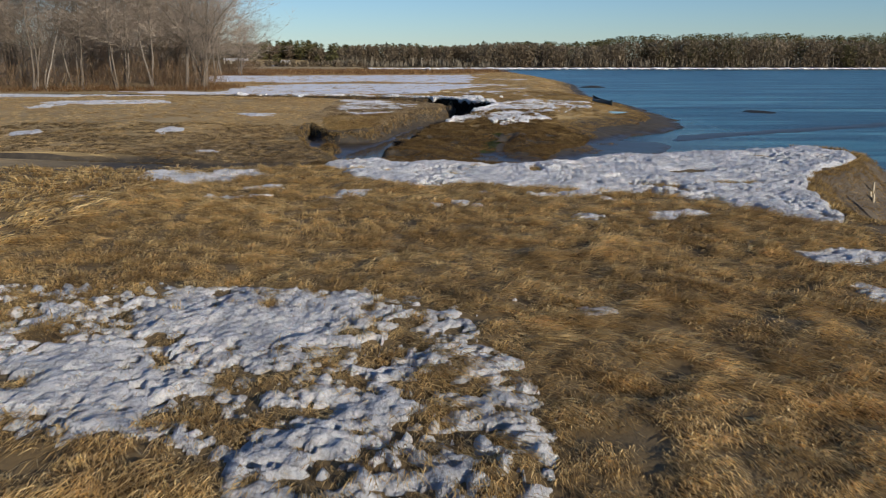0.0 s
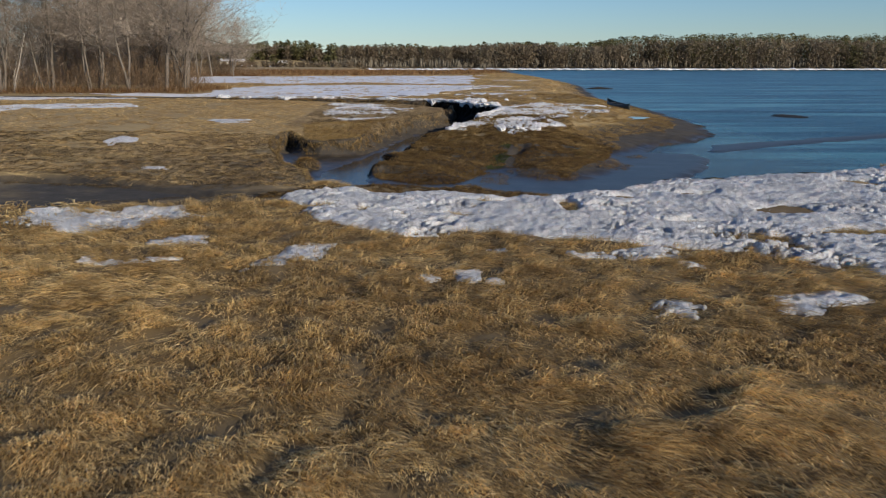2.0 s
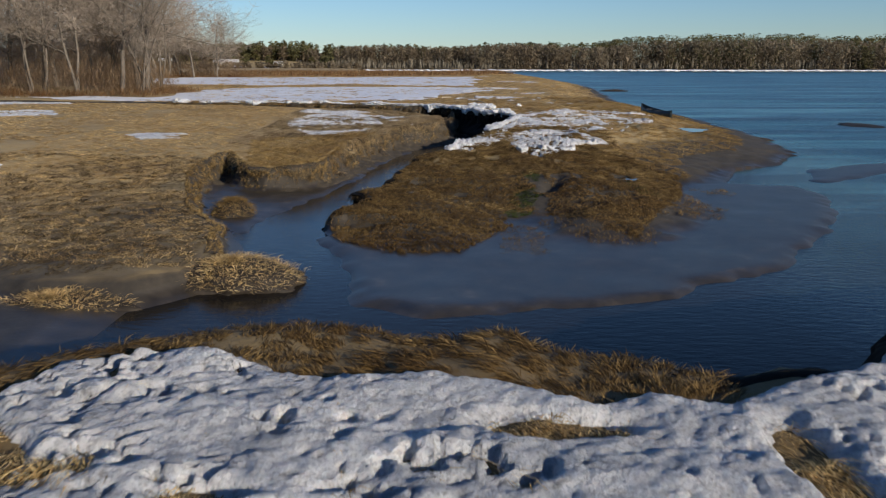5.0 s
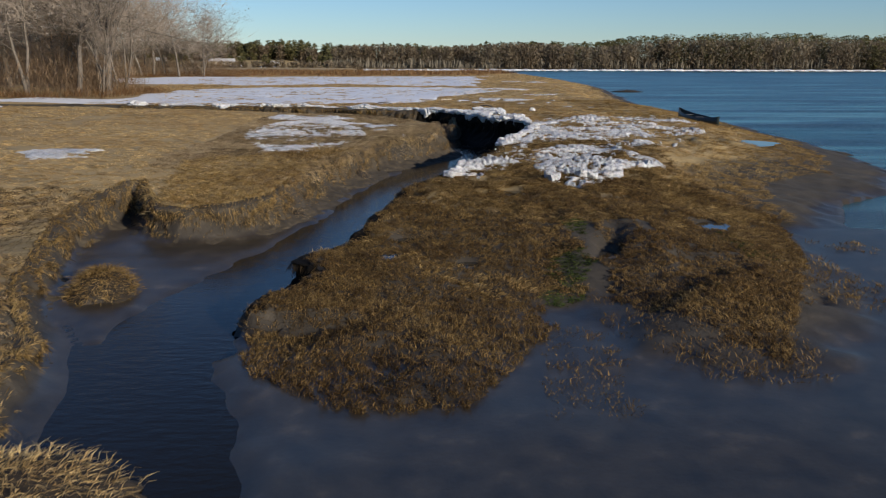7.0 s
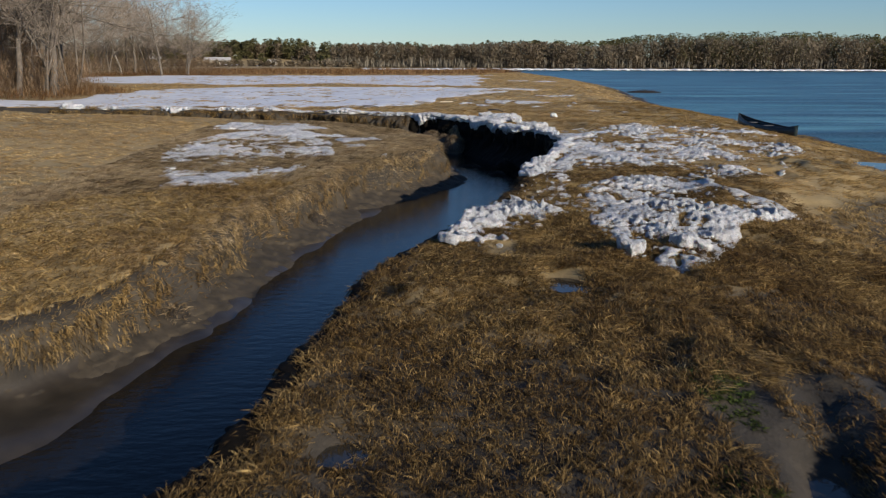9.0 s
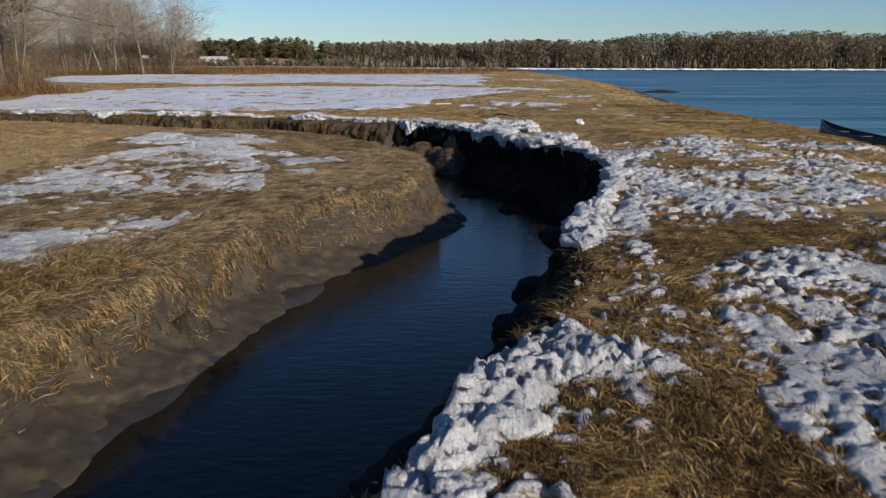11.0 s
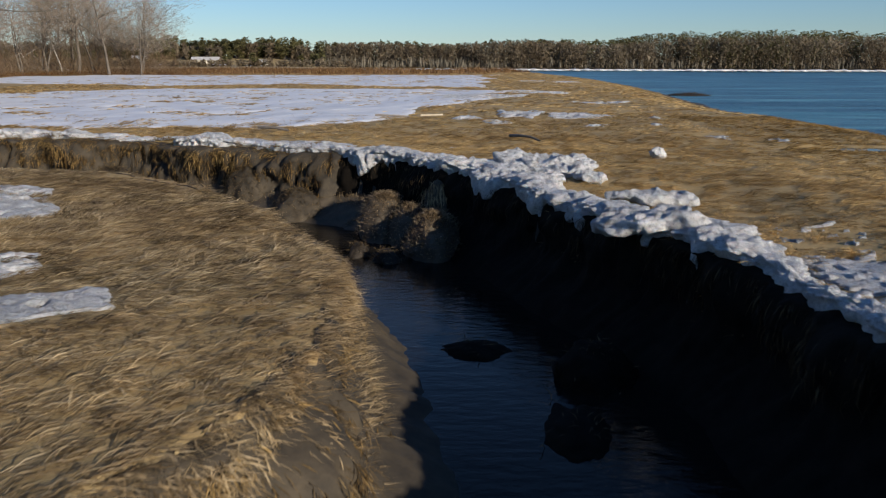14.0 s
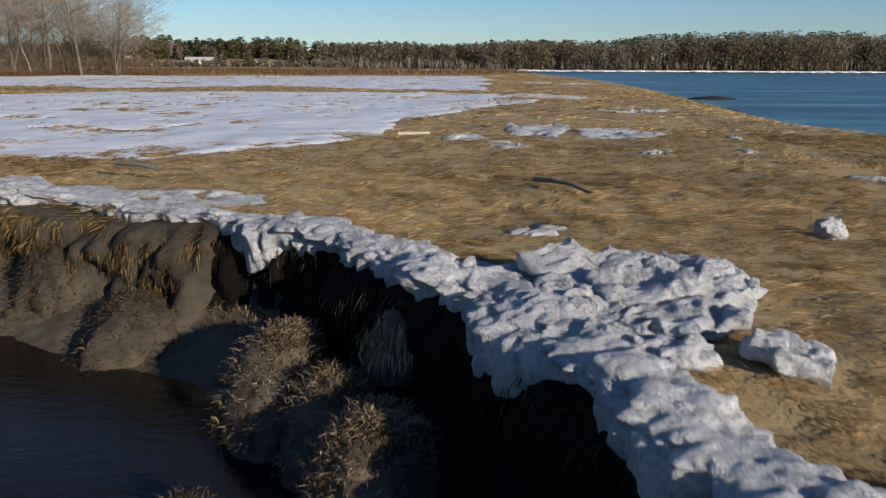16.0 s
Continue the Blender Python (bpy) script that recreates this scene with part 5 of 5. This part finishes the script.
for i in range(60):
    d = rng.uniform(0.2, run[-1])
    x = float(np.interp(d, run, edge[:, 0])) + 0.18 + abs(rng.gauss(0, 0.3))
    y = float(np.interp(d, run, edge[:, 1])) - 0.05 + rng.uniform(-0.1, 0.1)
    size = rng.uniform(0.28, 0.6) * (0.6 if i % 3 else 1.0)
    copy_thing(chunks[i % 5], pose(x, y, float(height(x + 0.3, y)) + 0.05 + size * 0.12, rng.uniform(-25, 25), rng.uniform(-25, 25), rng.uniform(0, 360)) @ Matrix.Scale(size, 4))
# ---- bare trees at the wood's edge ----
def tubes(name, limbs, mat, sides=5):
    """Tapered limbs: (start, end, radius at start, radius at end)."""
    v, f = [], []
    ring = [(math.cos(k * math.tau / sides), math.sin(k * math.tau / sides)) for k in range(sides)]
    for a, b, ra, rb in limbs:
        d = (b - a).normalized()
        u = d.orthogonal().normalized()
        w = d.cross(u)
        o = len(v)
        for c, r in ((a, ra), (b, rb)):
            v += [c + (u * p + w * q) * r for p, q in ring]
        f += [(o + k, o + (k + 1) % sides, o + sides + (k + 1) % sides, o + sides + k) for k in range(sides)]
    return mesh_of(name, [tuple(p) for p in v], f, mat, True)


def bare_tree(seed, tall, stems, lean, mat, label, stout=1.0, wide=0.0):
    rng = random.Random(seed)
    root = empty("bare_tree", Matrix(), label, "tree", "bare trees at the marsh edge")
    trunk, limbs, twigs = [], [], []

    def grow(p, d, length, r, level):
        steps = (4, 4, 3, 2, 1)[level]
        for k in range(steps):
            d = (d + Vector((rng.uniform(-1, 1), rng.uniform(-1, 1), rng.uniform(-0.4, 0.5))) * (0.14 + 0.09 * level)).normalized()
            q = p + d * (length / steps)
            r2 = r * (0.82 if level < 2 else 0.7)
            (trunk if level == 0 else limbs if level < 3 else twigs).append((p, q, r, r2))
            p, r = q, r2
            if level < 4 and (level > 0 or k > 0):
                for _ in range(2):
                    side = Vector((rng.uniform(-1, 1), rng.uniform(-1, 1), rng.uniform(-0.2, 0.6)))
                    grow(p, (d * 0.45 + side.normalized() * (0.8 + wide * (level == 0))).normalized(), length * (rng.uniform(0.38, 0.66) + wide * (level == 0)), r * rng.uniform(0.45, 0.64), level + 1)
        if level < 4:
            grow(p, d, length * 0.55, r, level + 1)

    for s in range(stems):
        d = Vector((lean + rng.uniform(-0.3, 0.3) * (stems > 1), rng.uniform(-0.2, 0.2), 1)).normalized()
        grow(Vector((rng.uniform(-0.3, 0.3) * (stems > 1), rng.uniform(-0.3, 0.3) * (stems > 1), -0.2)), d, tall * 0.50, tall * 0.0076 * stout, 0)
    part("trunk", tubes("trunk", trunk, mat, 7), root, "pale lichened bark")
    part("branchwork", tubes("branchwork", limbs, BARK, 3), root)
    v, f = [], []
    for a, b, ra, rb in twigs:
        u = (b - a).normalized().orthogonal() * max(ra * 0.5, 0.008)
        o = len(v)
        v += [tuple(a + u), tuple(a - u), tuple(b)]
        f.append((o, o + 1, o + 2))
    tagged(part("twig_crown", mesh_of("twig_crown", v, f, TWIG), root, "fine grey-brown twigs"), kind="stuff")
    return root


kinds = [bare_tree(1, 13, 1, 0.02, BARK, "tall bare tree with spreading grey limbs", 2.0, 0.3), bare_tree(2, 15, 2, 0.05, BARK, "bare tree forking low into two stems"),
         bare_tree(3, 11, 1, 0.12, BIRCH, "leaning pale-barked bare tree"), bare_tree(4, 14, 3, 0.0, BARK, "bare tree with several stems"),
         bare_tree(5, 9, 1, -0.08, BIRCH, "slender pale-barked bare tree"), bare_tree(6, 12, 2, -0.05, BARK, "bare tree with dense fine twigs", 1.5, 0.2)]
rng = random.Random(9)
spots = [(-49.5, 185), (-45.3, 186.5), (-47, 192), (-29, 99.5), (-29.5, 105), (-34, 97), (-38, 96.5), (-43, 97), (-47, 98)]
while len(spots) < 72:
    x, y = rng.uniform(-75, -27), rng.uniform(94, 215)
    away = float(line_distance(np.array(x), np.array(y), WOOD_EDGE))
    if bool(inside(np.array(x), np.array(y), WOOD_EDGE)) and 0.8 < away < rng.choice((5, 9, 16)):
        spots.append((x, y))
used = set()
for x, y in spots:
    k = 0 if y == 185 else 5 if y == 186.5 else rng.choice((0, 0, 1, 1, 2, 3, 3, 4, 5, 5))
    size = 1.3 if y == 185 else 1.05 if y == 186.5 else rng.uniform(0.85, 1.3)
    m = pose(x, y, float(height(x, y)), 0, 0, rng.uniform(0, 360)) @ Matrix.Scale(size, 4)
    if k in used:
        copy_thing(kinds[k], m)
    else:
        kinds[k].matrix_basis = m
        used.add(k)


def stems(name, poly, count, length, width, mat, label, seed, rise=1.45, category="brush", band=None):
    rng = np.random.default_rng(seed)
    x, y = scatter(rng, poly, 1.0)
    if band:
        keep = line_distance(x, y, WOOD_EDGE) < band
        x, y = x[keep], y[keep]
    pick = rng.integers(0, len(x), count)
    x, y = x[pick] + rng.normal(0, 0.5, count), y[pick] + rng.normal(0, 0.5, count)
    z = height(x, y)
    ok = z > 0.6
    x, y, z = x[ok], y[ok], z[ok]
    n = len(x)
    me = blade_mesh(name, x, y, z - 0.05, rng.uniform(0, math.tau, n), length * rng.uniform(0.4, 1.25, n) * (0.8 + 0.5 * fbm(x, y, 6, 2, seed)), width * rng.uniform(0.6, 1.4, n), rise * rng.uniform(0.92, 1.07, n), mat, rng, 1.05)
    return tagged(new(name, me), label, category, kind="stuff")


def thicket(name, count, top, length, width, mat, label, seed, near, far):
    """Twigs in every direction, from the ground up, along the wood's edge."""
    rng = np.random.default_rng(seed)
    x, y = scatter(rng, WOOD_EDGE, 0.5)
    d = line_distance(x, y, WOOD_EDGE)
    ok = (d > near) & (d < far) & (y < 205) & (x > -0.62 * y)
    x, y = x[ok], y[ok]
    tall = top * (0.65 + 0.7 * rng.uniform(0, 1, len(x)) * (1 + fbm(x, y, 9, 2, seed)))
    pick = rng.integers(0, len(x), count)
    u = rng.uniform(0, 1, count) ** 1.3
    bx, by = x[pick] + rng.normal(0, 0.9, count) * (1.2 - u), y[pick] + rng.normal(0, 0.9, count) * (1.2 - u)
    z = height(bx, by) + tall[pick] * u
    me = blade_mesh(name, bx, by, z - 0.1, rng.uniform(0, math.tau, count), length * rng.uniform(0.5, 1.3, count), width * rng.uniform(0.6, 1.4, count), rng.uniform(0.1, 1.45, count), mat, rng, 0.9)
    return tagged(new(name, me), label, "brush", kind="stuff")


thicket("brushwood", 44000, 2.9, 0.9, 0.032, BRUSH, "tangle of brown brush under the bare trees", 81, 0.0, 5.0)
thicket("brushwood", 34000, 5.5, 1.4, 0.032, BRUSH, "tall brown thicket between the bare trees", 85, 3.0, 14.0)
thicket("brushwood", 36000, 9.0, 1.6, 0.038, TWIG, "grey-brown thicket of young bare trees", 82, 10.0, 32.0)
stems("reeds", [(-64, 90), (-24, 90), (-24, 200), (-64, 200)], 16000, 1.0, 0.035, REED, "rusty reeds along the foot of the wood", 83, 0.9, "reeds", 2.2)
stems("reeds", [(-62, 196), (-20, 199), (8, 215), (20, 245), (18, 285), (-70, 290)], 16000, 1.2, 0.10, REED, "strip of rusty reeds at the marsh's far end", 84, 1.1, "reeds")

# ---- woods on the far shore ----
NEEDLE = blade_material("pine_needles", [(0.0, (0.085, 0.09, 0.042)), (0.5, (0.145, 0.145, 0.065)), (1.0, (0.22, 0.205, 0.098))], 0.03)
LEAFLESS = blade_material("leafless_crowns", [(0.0, (0.15, 0.124, 0.085)), (0.5, (0.20, 0.168, 0.118)), (1.0, (0.265, 0.222, 0.16))], 0.03)
FAR_BRUSH = plain("far_brush", (0.08, 0.07, 0.05), (0.16, 0.138, 0.10), 0.3)
TRUNKS = blade_material("far_trunks", [(0.0, (0.06, 0.05, 0.04)), (0.85, (0.15, 0.125, 0.10)), (1.0, (0.34, 0.29, 0.23))], 0.03)


def far_wood(name, spots, mat, label, seed, tris, size, low, narrow, upright):
    """Trees far off: slender trunks and crowns of many small uneven sprays."""
    rng = np.random.default_rng(seed)
    x, y, h = spots
    n = len(x)
    z = height(x, y)
    X0, Y0, Z0, H = (np.repeat(v, tris) for v in (x, y, z, h))
    q = n * tris
    t = rng.uniform(0, 1, q)
    wide = H * narrow * np.sqrt(np.clip(1 - (2 * np.clip(t, 0, 1) ** 1.2 - 0.85) ** 2 / 1.35, 0.02, 1)) * (0.92 + 0.14 * np.sin(t * 13 + np.repeat(rng.uniform(0, 6, n), tris)))
    a, r = rng.uniform(0, math.tau, q), np.sqrt(rng.uniform(0, 1, q))
    c = np.stack([X0 + wide * r * np.cos(a), Y0 + wide * r * np.sin(a), Z0 + H * (low + (1 - low) * t)], 1)
    s = (size * rng.uniform(0.5, 1.4, q))[:, None]
    e1 = rng.normal(0, 1, (q, 3)) * [1, 1, 0.5 + upright]
    e2 = rng.normal(0, 1, (q, 3)) * [1, 1, 0.4] * (1 - 0.8 * upright)
    v = np.stack([c - e1 * s * 0.5, c + e1 * s * 0.5, c + e2 * s], 1)
    crown = tagged(new(name, mesh_of(name, v.reshape(-1, 3), np.arange(q * 3).reshape(-1, 3), mat)), label, "woods", kind="stuff")
    w = 0.16 + 0.1 * rng.uniform(0, 1, n)
    b = np.stack([x, y, z - 0.5], 1)
    lean = np.stack([rng.normal(0, 0.4, n), rng.normal(0, 0.4, n), h * 0.8], 1)
    v = np.stack([b - np.stack([w, 0 * w, 0 * w], 1), b + np.stack([w, 0 * w, 0 * w], 1), b + lean, b - np.stack([0 * w, w, 0 * w], 1)], 1)
    i = np.arange(n)[:, None] * 4
    faces = np.concatenate([i + [0, 3, 2], i + [3, 1, 2], i + [1, 0, 2]], 1).reshape(-1, 3)
    tagged(new("woodland_trunks", mesh_of("woodland_trunks", v.reshape(-1, 3), faces, TRUNKS)), "slender trunks of the far wood", "woods", kind="stuff")
    return crown


rs = np.random.default_rng(77)


def strip(count, x0, x1, y0, y1, tall, vary):
    x = rs.uniform(x0, x1, count)
    y = rs.uniform(y0, y1, count) + 6 * vnoise(x, x * 0, 60, 5)
    return x, y, tall * np.interp(x, [-300, -60, 60, 160, 460], [0.66, 0.70, 0.82, 1.0, 1.06]) * (1 + 0.12 * vnoise(x, x * 0, 40, 6)) * rs.uniform(1 - vary, 1 + vary, count)


far_wood("pine_wood", strip(430, 60, 480, 488, 530, 17.2, 0.07), NEEDLE, "dark evergreen wood along the far shore", 91, 300, 0.62, 0.15, 0.27, 0.0)
far_wood("pine_wood", strip(110, 100, 460, 468, 484, 14.5, 0.22), NEEDLE, "dark evergreens at the water's edge", 96, 320, 0.6, 0.04, 0.26, 0.0)
far_wood("leafless_wood", strip(1150, -60, 460, 466, 500, 14.4, 0.09), LEAFLESS, "grey-brown leafless wood along the far shore", 92, 130, 0.8, 0.0, 0.28, 0.6)
far_wood("pine_wood", strip(230, -190, 70, 486, 540, 14.5, 0.16), NEEDLE, "scattered dark evergreens on the far shore", 93, 220, 0.85, 0.2, 0.20, 0.0)
far_wood("leafless_wood", strip(420, -300, -45, 480, 540, 9.5, 0.25), LEAFLESS, "leafless wood behind the houses", 95, 130, 1.1, 0.05, 0.24, 0.6)
far_wood("pine_wood", strip(60, -260, -60, 458, 490, 6.5, 0.35), NEEDLE, "low evergreens around the houses", 94, 200, 0.8, 0.05, 0.26, 0.0)
far_wood("leafless_brush", strip(330, -280, -40, 412, 440, 3.6, 0.4), LEAFLESS, "brown brush below the houses", 98, 70, 0.7, 0.0, 0.5, 0.5)
stems("undergrowth", [(-60, 466), (460, 466), (460, 490), (-60, 490)], 9000, 6.0, 0.5, FAR_BRUSH, "dim undergrowth in the far wood", 97, 1.5, "woods")
tagged(sweep("snow_shelf", [(430, 452), (300, 455), (160, 452), (60, 456), (0, 452), (-45, 448)], 1.2, 3.0, 0.55, 0.8, 66, SNOW, 0.2, 14, 0.0, 0.3), "long shelf of snow and ice along the far shore", "snow")


# ---- houses ----
SIDING = plain("cream_siding", (0.44, 0.40, 0.32), (0.54, 0.50, 0.41), 2, 0.7, 0.1)
ROOF = plain("snowy_roof", (0.34, 0.33, 0.31), (0.52, 0.51, 0.50), 1, 0.7, 0.1)
PANE = plain("dark_panes", (0.02, 0.025, 0.03), (0.04, 0.045, 0.05), 2, 0.1, 0.0)


def box_mesh(name, x0, x1, y0, y1, z0, z1, mat, bevel=0.02):
    bm = bmesh.new()
    bmesh.ops.create_cube(bm, size=1)
    for v in bm.verts:
        v.co = ((x0 + x1) / 2 + v.co.x * (x1 - x0), (y0 + y1) / 2 + v.co.y * (y1 - y0), (z0 + z1) / 2 + v.co.z * (z1 - z0))
    bmesh.ops.bevel(bm, geom=bm.edges[:], offset=bevel, segments=1, affect="EDGES")
    me = bpy.data.meshes.new(name)
    bm.to_mesh(me)
    bm.free()
    me.materials.append(mat)
    return me


def house(x, y, turn, w, d, h, label):
    root = empty("house", pose(x, y, float(height(x, y)) - 0.1, 0, 0, turn), label, "house", "houses beyond the marsh")
    part("wall", box_mesh("wall", -w / 2, w / 2, -d / 2, d / 2, 0, h, SIDING), root)
    e, top = 0.5, h + d * 0.28
    v = [(-w / 2 - e, -d / 2 - e, h - 0.1), (w / 2 + e, -d / 2 - e, h - 0.1), (w / 2 + e, d / 2 + e, h - 0.1), (-w / 2 - e, d / 2 + e, h - 0.1), (-w / 2 - e, 0, top), (w / 2 + e, 0, top)]
    me = bpy.data.meshes.new("roof")
    me.from_pydata(v, [], [(0, 1, 5, 4), (2, 3, 4, 5), (0, 4, 3), (1, 2, 5), (3, 2, 1, 0)])
    me.materials.append(ROOF)
    part("roof", me, root, "snow-covered gable roof")
    for i in range(4):
        cx = (i - 1.5) * w / 4.4
        win = part("window", box_mesh("window", cx - 0.55, cx + 0.55, -d / 2 - 0.06, -d / 2 + 0.02, h * 0.42, h * 0.8, SIDING), root)
        part("pane", box_mesh("pane", cx - 0.45, cx + 0.45, -d / 2 - 0.08, -d / 2 - 0.05, h * 0.46, h * 0.76, PANE, 0.005), win)


house(-113, 454, 8, 12, 5, 1.9, "low cream house with snowy roof beyond the marsh")
house(-86, 456, -5, 4, 4, 1.4, "small pale house among trees beyond the marsh")
house(-148, 464, 15, 6, 5, 1.6, "pale house half hidden by bare trees")
for i, (x, y, rx, ry) in enumerate([(-130, 446, 9, 5), (-104, 444, 5, 6), (-87, 441, 5, 7)]):
    snow("snow_lawn", blob(x, y, rx, ry, 400 + i), "snow-covered sloping lawn before the houses", 0.8, 0.2, 400 + i, 1.5, 0.2, 0.1, FIELD_SNOW)

# ---- canoe ----
HULL = plain("dark_green_hull", (0.010, 0.018, 0.016), (0.025, 0.038, 0.034), 4, 0.45, 0.1)
RAIL = plain("weathered_gunwale", (0.035, 0.036, 0.036), (0.075, 0.075, 0.07), 8, 0.6, 0.2)


def canoe(a, b, label):
    a, b = Vector(a), Vector(b)
    d = b - a
    L = d.length
    root = empty("canoe", Matrix.Translation(a) @ d.to_track_quat("Y", "Z").to_matrix().to_4x4(), label, "canoe")
    ns, nc = 33, 13
    outer = []
    for i in range(ns):
        u = i / (ns - 1)
        w = 0.43 * (1 - abs(2 * u - 1) ** 2.2) + 0.012
        top = 0.36 + 0.20 * abs(2 * u - 1) ** 3
        for k in range(nc):
            q = k / (nc - 1) * 2 - 1
            ang = q * math.pi / 2
            outer.append((w * math.sin(ang) * (1.02 if abs(q) < 0.9 else 1.0), u * L, 0.03 * abs(2 * u - 1) ** 4 + top * (1 - math.cos(ang) ** 0.45)))
    f = [(i * nc + k, i * nc + k + 1, (i + 1) * nc + k + 1, (i + 1) * nc + k) for i in range(ns - 1) for k in range(nc - 1)]
    shell = mesh_of("hull", outer, f, HULL, True)
    hull = part("hull", shell, root, "dark green moulded hull")
    solid = hull.modifiers.new("shell", "SOLIDIFY")
    solid.thickness = 0.02
    for s in (0, nc - 1):
        pts = [Vector(outer[i * nc + s]) for i in range(ns)]
        part("gunwale", tubes("gunwale", [(p, q, 0.022, 0.022) for p, q in zip(pts[:-1], pts[1:])], RAIL, 6), root)
    for u in (0.25, 0.5, 0.76):
        w = 0.42 * (1 - abs(2 * u - 1) ** 2.2)
        part("thwart" if u == 0.5 else "seat", box_mesh("seat", -w, w, u * L - (0.04 if u == 0.5 else 0.13), u * L + (0.04 if u == 0.5 else 0.13), 0.29, 0.32, RAIL), root)


canoe((15.05, 73.3, float(height(15.05, 73.3)) - 0.04), (14.1, 77.6, float(height(14.1, 77.6)) + 0.02), "dark green canoe pulled up on the grassy shore")

# ---- old stakes, stones and driftwood ----
STAKE = plain("weathered_stakes", (0.26, 0.22, 0.15), (0.46, 0.40, 0.29), 9)
LOG = plain("grey_driftwood", (0.10, 0.09, 0.08), (0.24, 0.21, 0.18), 7)
PALELOG = plain("bleached_driftwood", (0.35, 0.29, 0.20), (0.5, 0.43, 0.32), 7)
STONE = plain("dark_wet_stone", (0.03, 0.032, 0.034), (0.085, 0.085, 0.085), 4, 0.5, 0.8)
for i, (x, y, h, lean) in enumerate([(12.4, 25.8, 0.65, 4), (12.1, 25.2, 0.45, -6), (11.9, 24.7, 0.45, 5), (11.6, 23.1, 0.85, 2), (11.4, 22.6, 0.5, -3), (10.7, 21.3, 0.6, 6), (10.9, 20.8, 0.6, 8),
                                     (11.4, 21.7, 0.7, 3), (10.6, 19.7, 0.5, 4), (10.9, 20.1, 0.6, 6), (11.2, 20.4, 0.9, 7), (10.5, 19.0, 0.5, 0)]):
    st = new("wooden_stake", tubes("wooden_stake", [(Vector((0, 0, -0.3)), Vector((0.01, 0, h * 0.6)), 0.05, 0.045), (Vector((0.01, 0, h * 0.6)), Vector((0.0, 0.01, h)), 0.045, 0.03)], STAKE, 7))
    st.matrix_basis = pose(x + 1.05, y - 0.6, 0.5, lean * 0.5, lean, i * 40)
    tagged(st, "weathered old wooden stake leaning in the mud", "stake", "old stakes along the inlet")


def boulder(x, y, size, seed):
    bm = bmesh.new()
    bmesh.ops.create_icosphere(bm, subdivisions=3, radius=1)
    for v in bm.verts:
        v.co = v.co * (1 + 0.35 * noise.noise(v.co * 1.3 + Vector((seed, 0, 0))) + 0.1 * noise.noise(v.co * 4))
        v.co.x *= size
        v.co.y *= size * 0.8
        v.co.z *= size * 0.6
    me = bpy.data.meshes.new("stone")
    bm.to_mesh(me)
    me.materials.append(STONE)
    ob = new("stone", me)
    ob.matrix_basis = pose(x, y, float(height(x, y)) + size * 0.2, 0, 0, seed * 50)
    tagged(ob, "dark wet stone on the shore of the inlet", "stone", "stones at the inlet")


for i in range(26):
    boulder(14.2 + rng.uniform(-1.0, 3.0), 22.5 + rng.uniform(-3.0, 3.2), rng.uniform(0.2, 0.5), i)


def log(points, radius, mat, label):
    pts = [Vector((x, y, float(height(x, y)) + radius + lift)) for x, y, lift in points]
    limbs = [(p, q, radius * (1 - 0.12 * i), radius * (1 - 0.12 * (i + 1))) for i, (p, q) in enumerate(zip(pts[:-1], pts[1:]))]
    tagged(new("driftwood_log", tubes("driftwood_log", limbs, mat, 8)), label, "driftwood", "driftwood on the marsh")


log([(2.6, 82.5, 0.08), (2.85, 82.0, 0.1), (3.05, 81.7, 0.1), (3.25, 81.3, 0.06)], 0.04, LOG, "crooked grey driftwood log on golden grass")
log([(-1.6, 90.2, 0.1), (-1.0, 90.3, 0.12), (-0.4, 90.4, 0.1)], 0.04, LOG, "dark driftwood pole on the grass")
log([(0.0, 90.6, 0.12), (0.8, 90.7, 0.12)], 0.045, PALELOG, "short bleached driftwood pole on the grass")
log([(-4.1, 83.0, 0.2), (-3.6, 82.7, 0.22), (-3.2, 82.5, 0.2)], 0.04, LOG, "dark driftwood branch on snow")
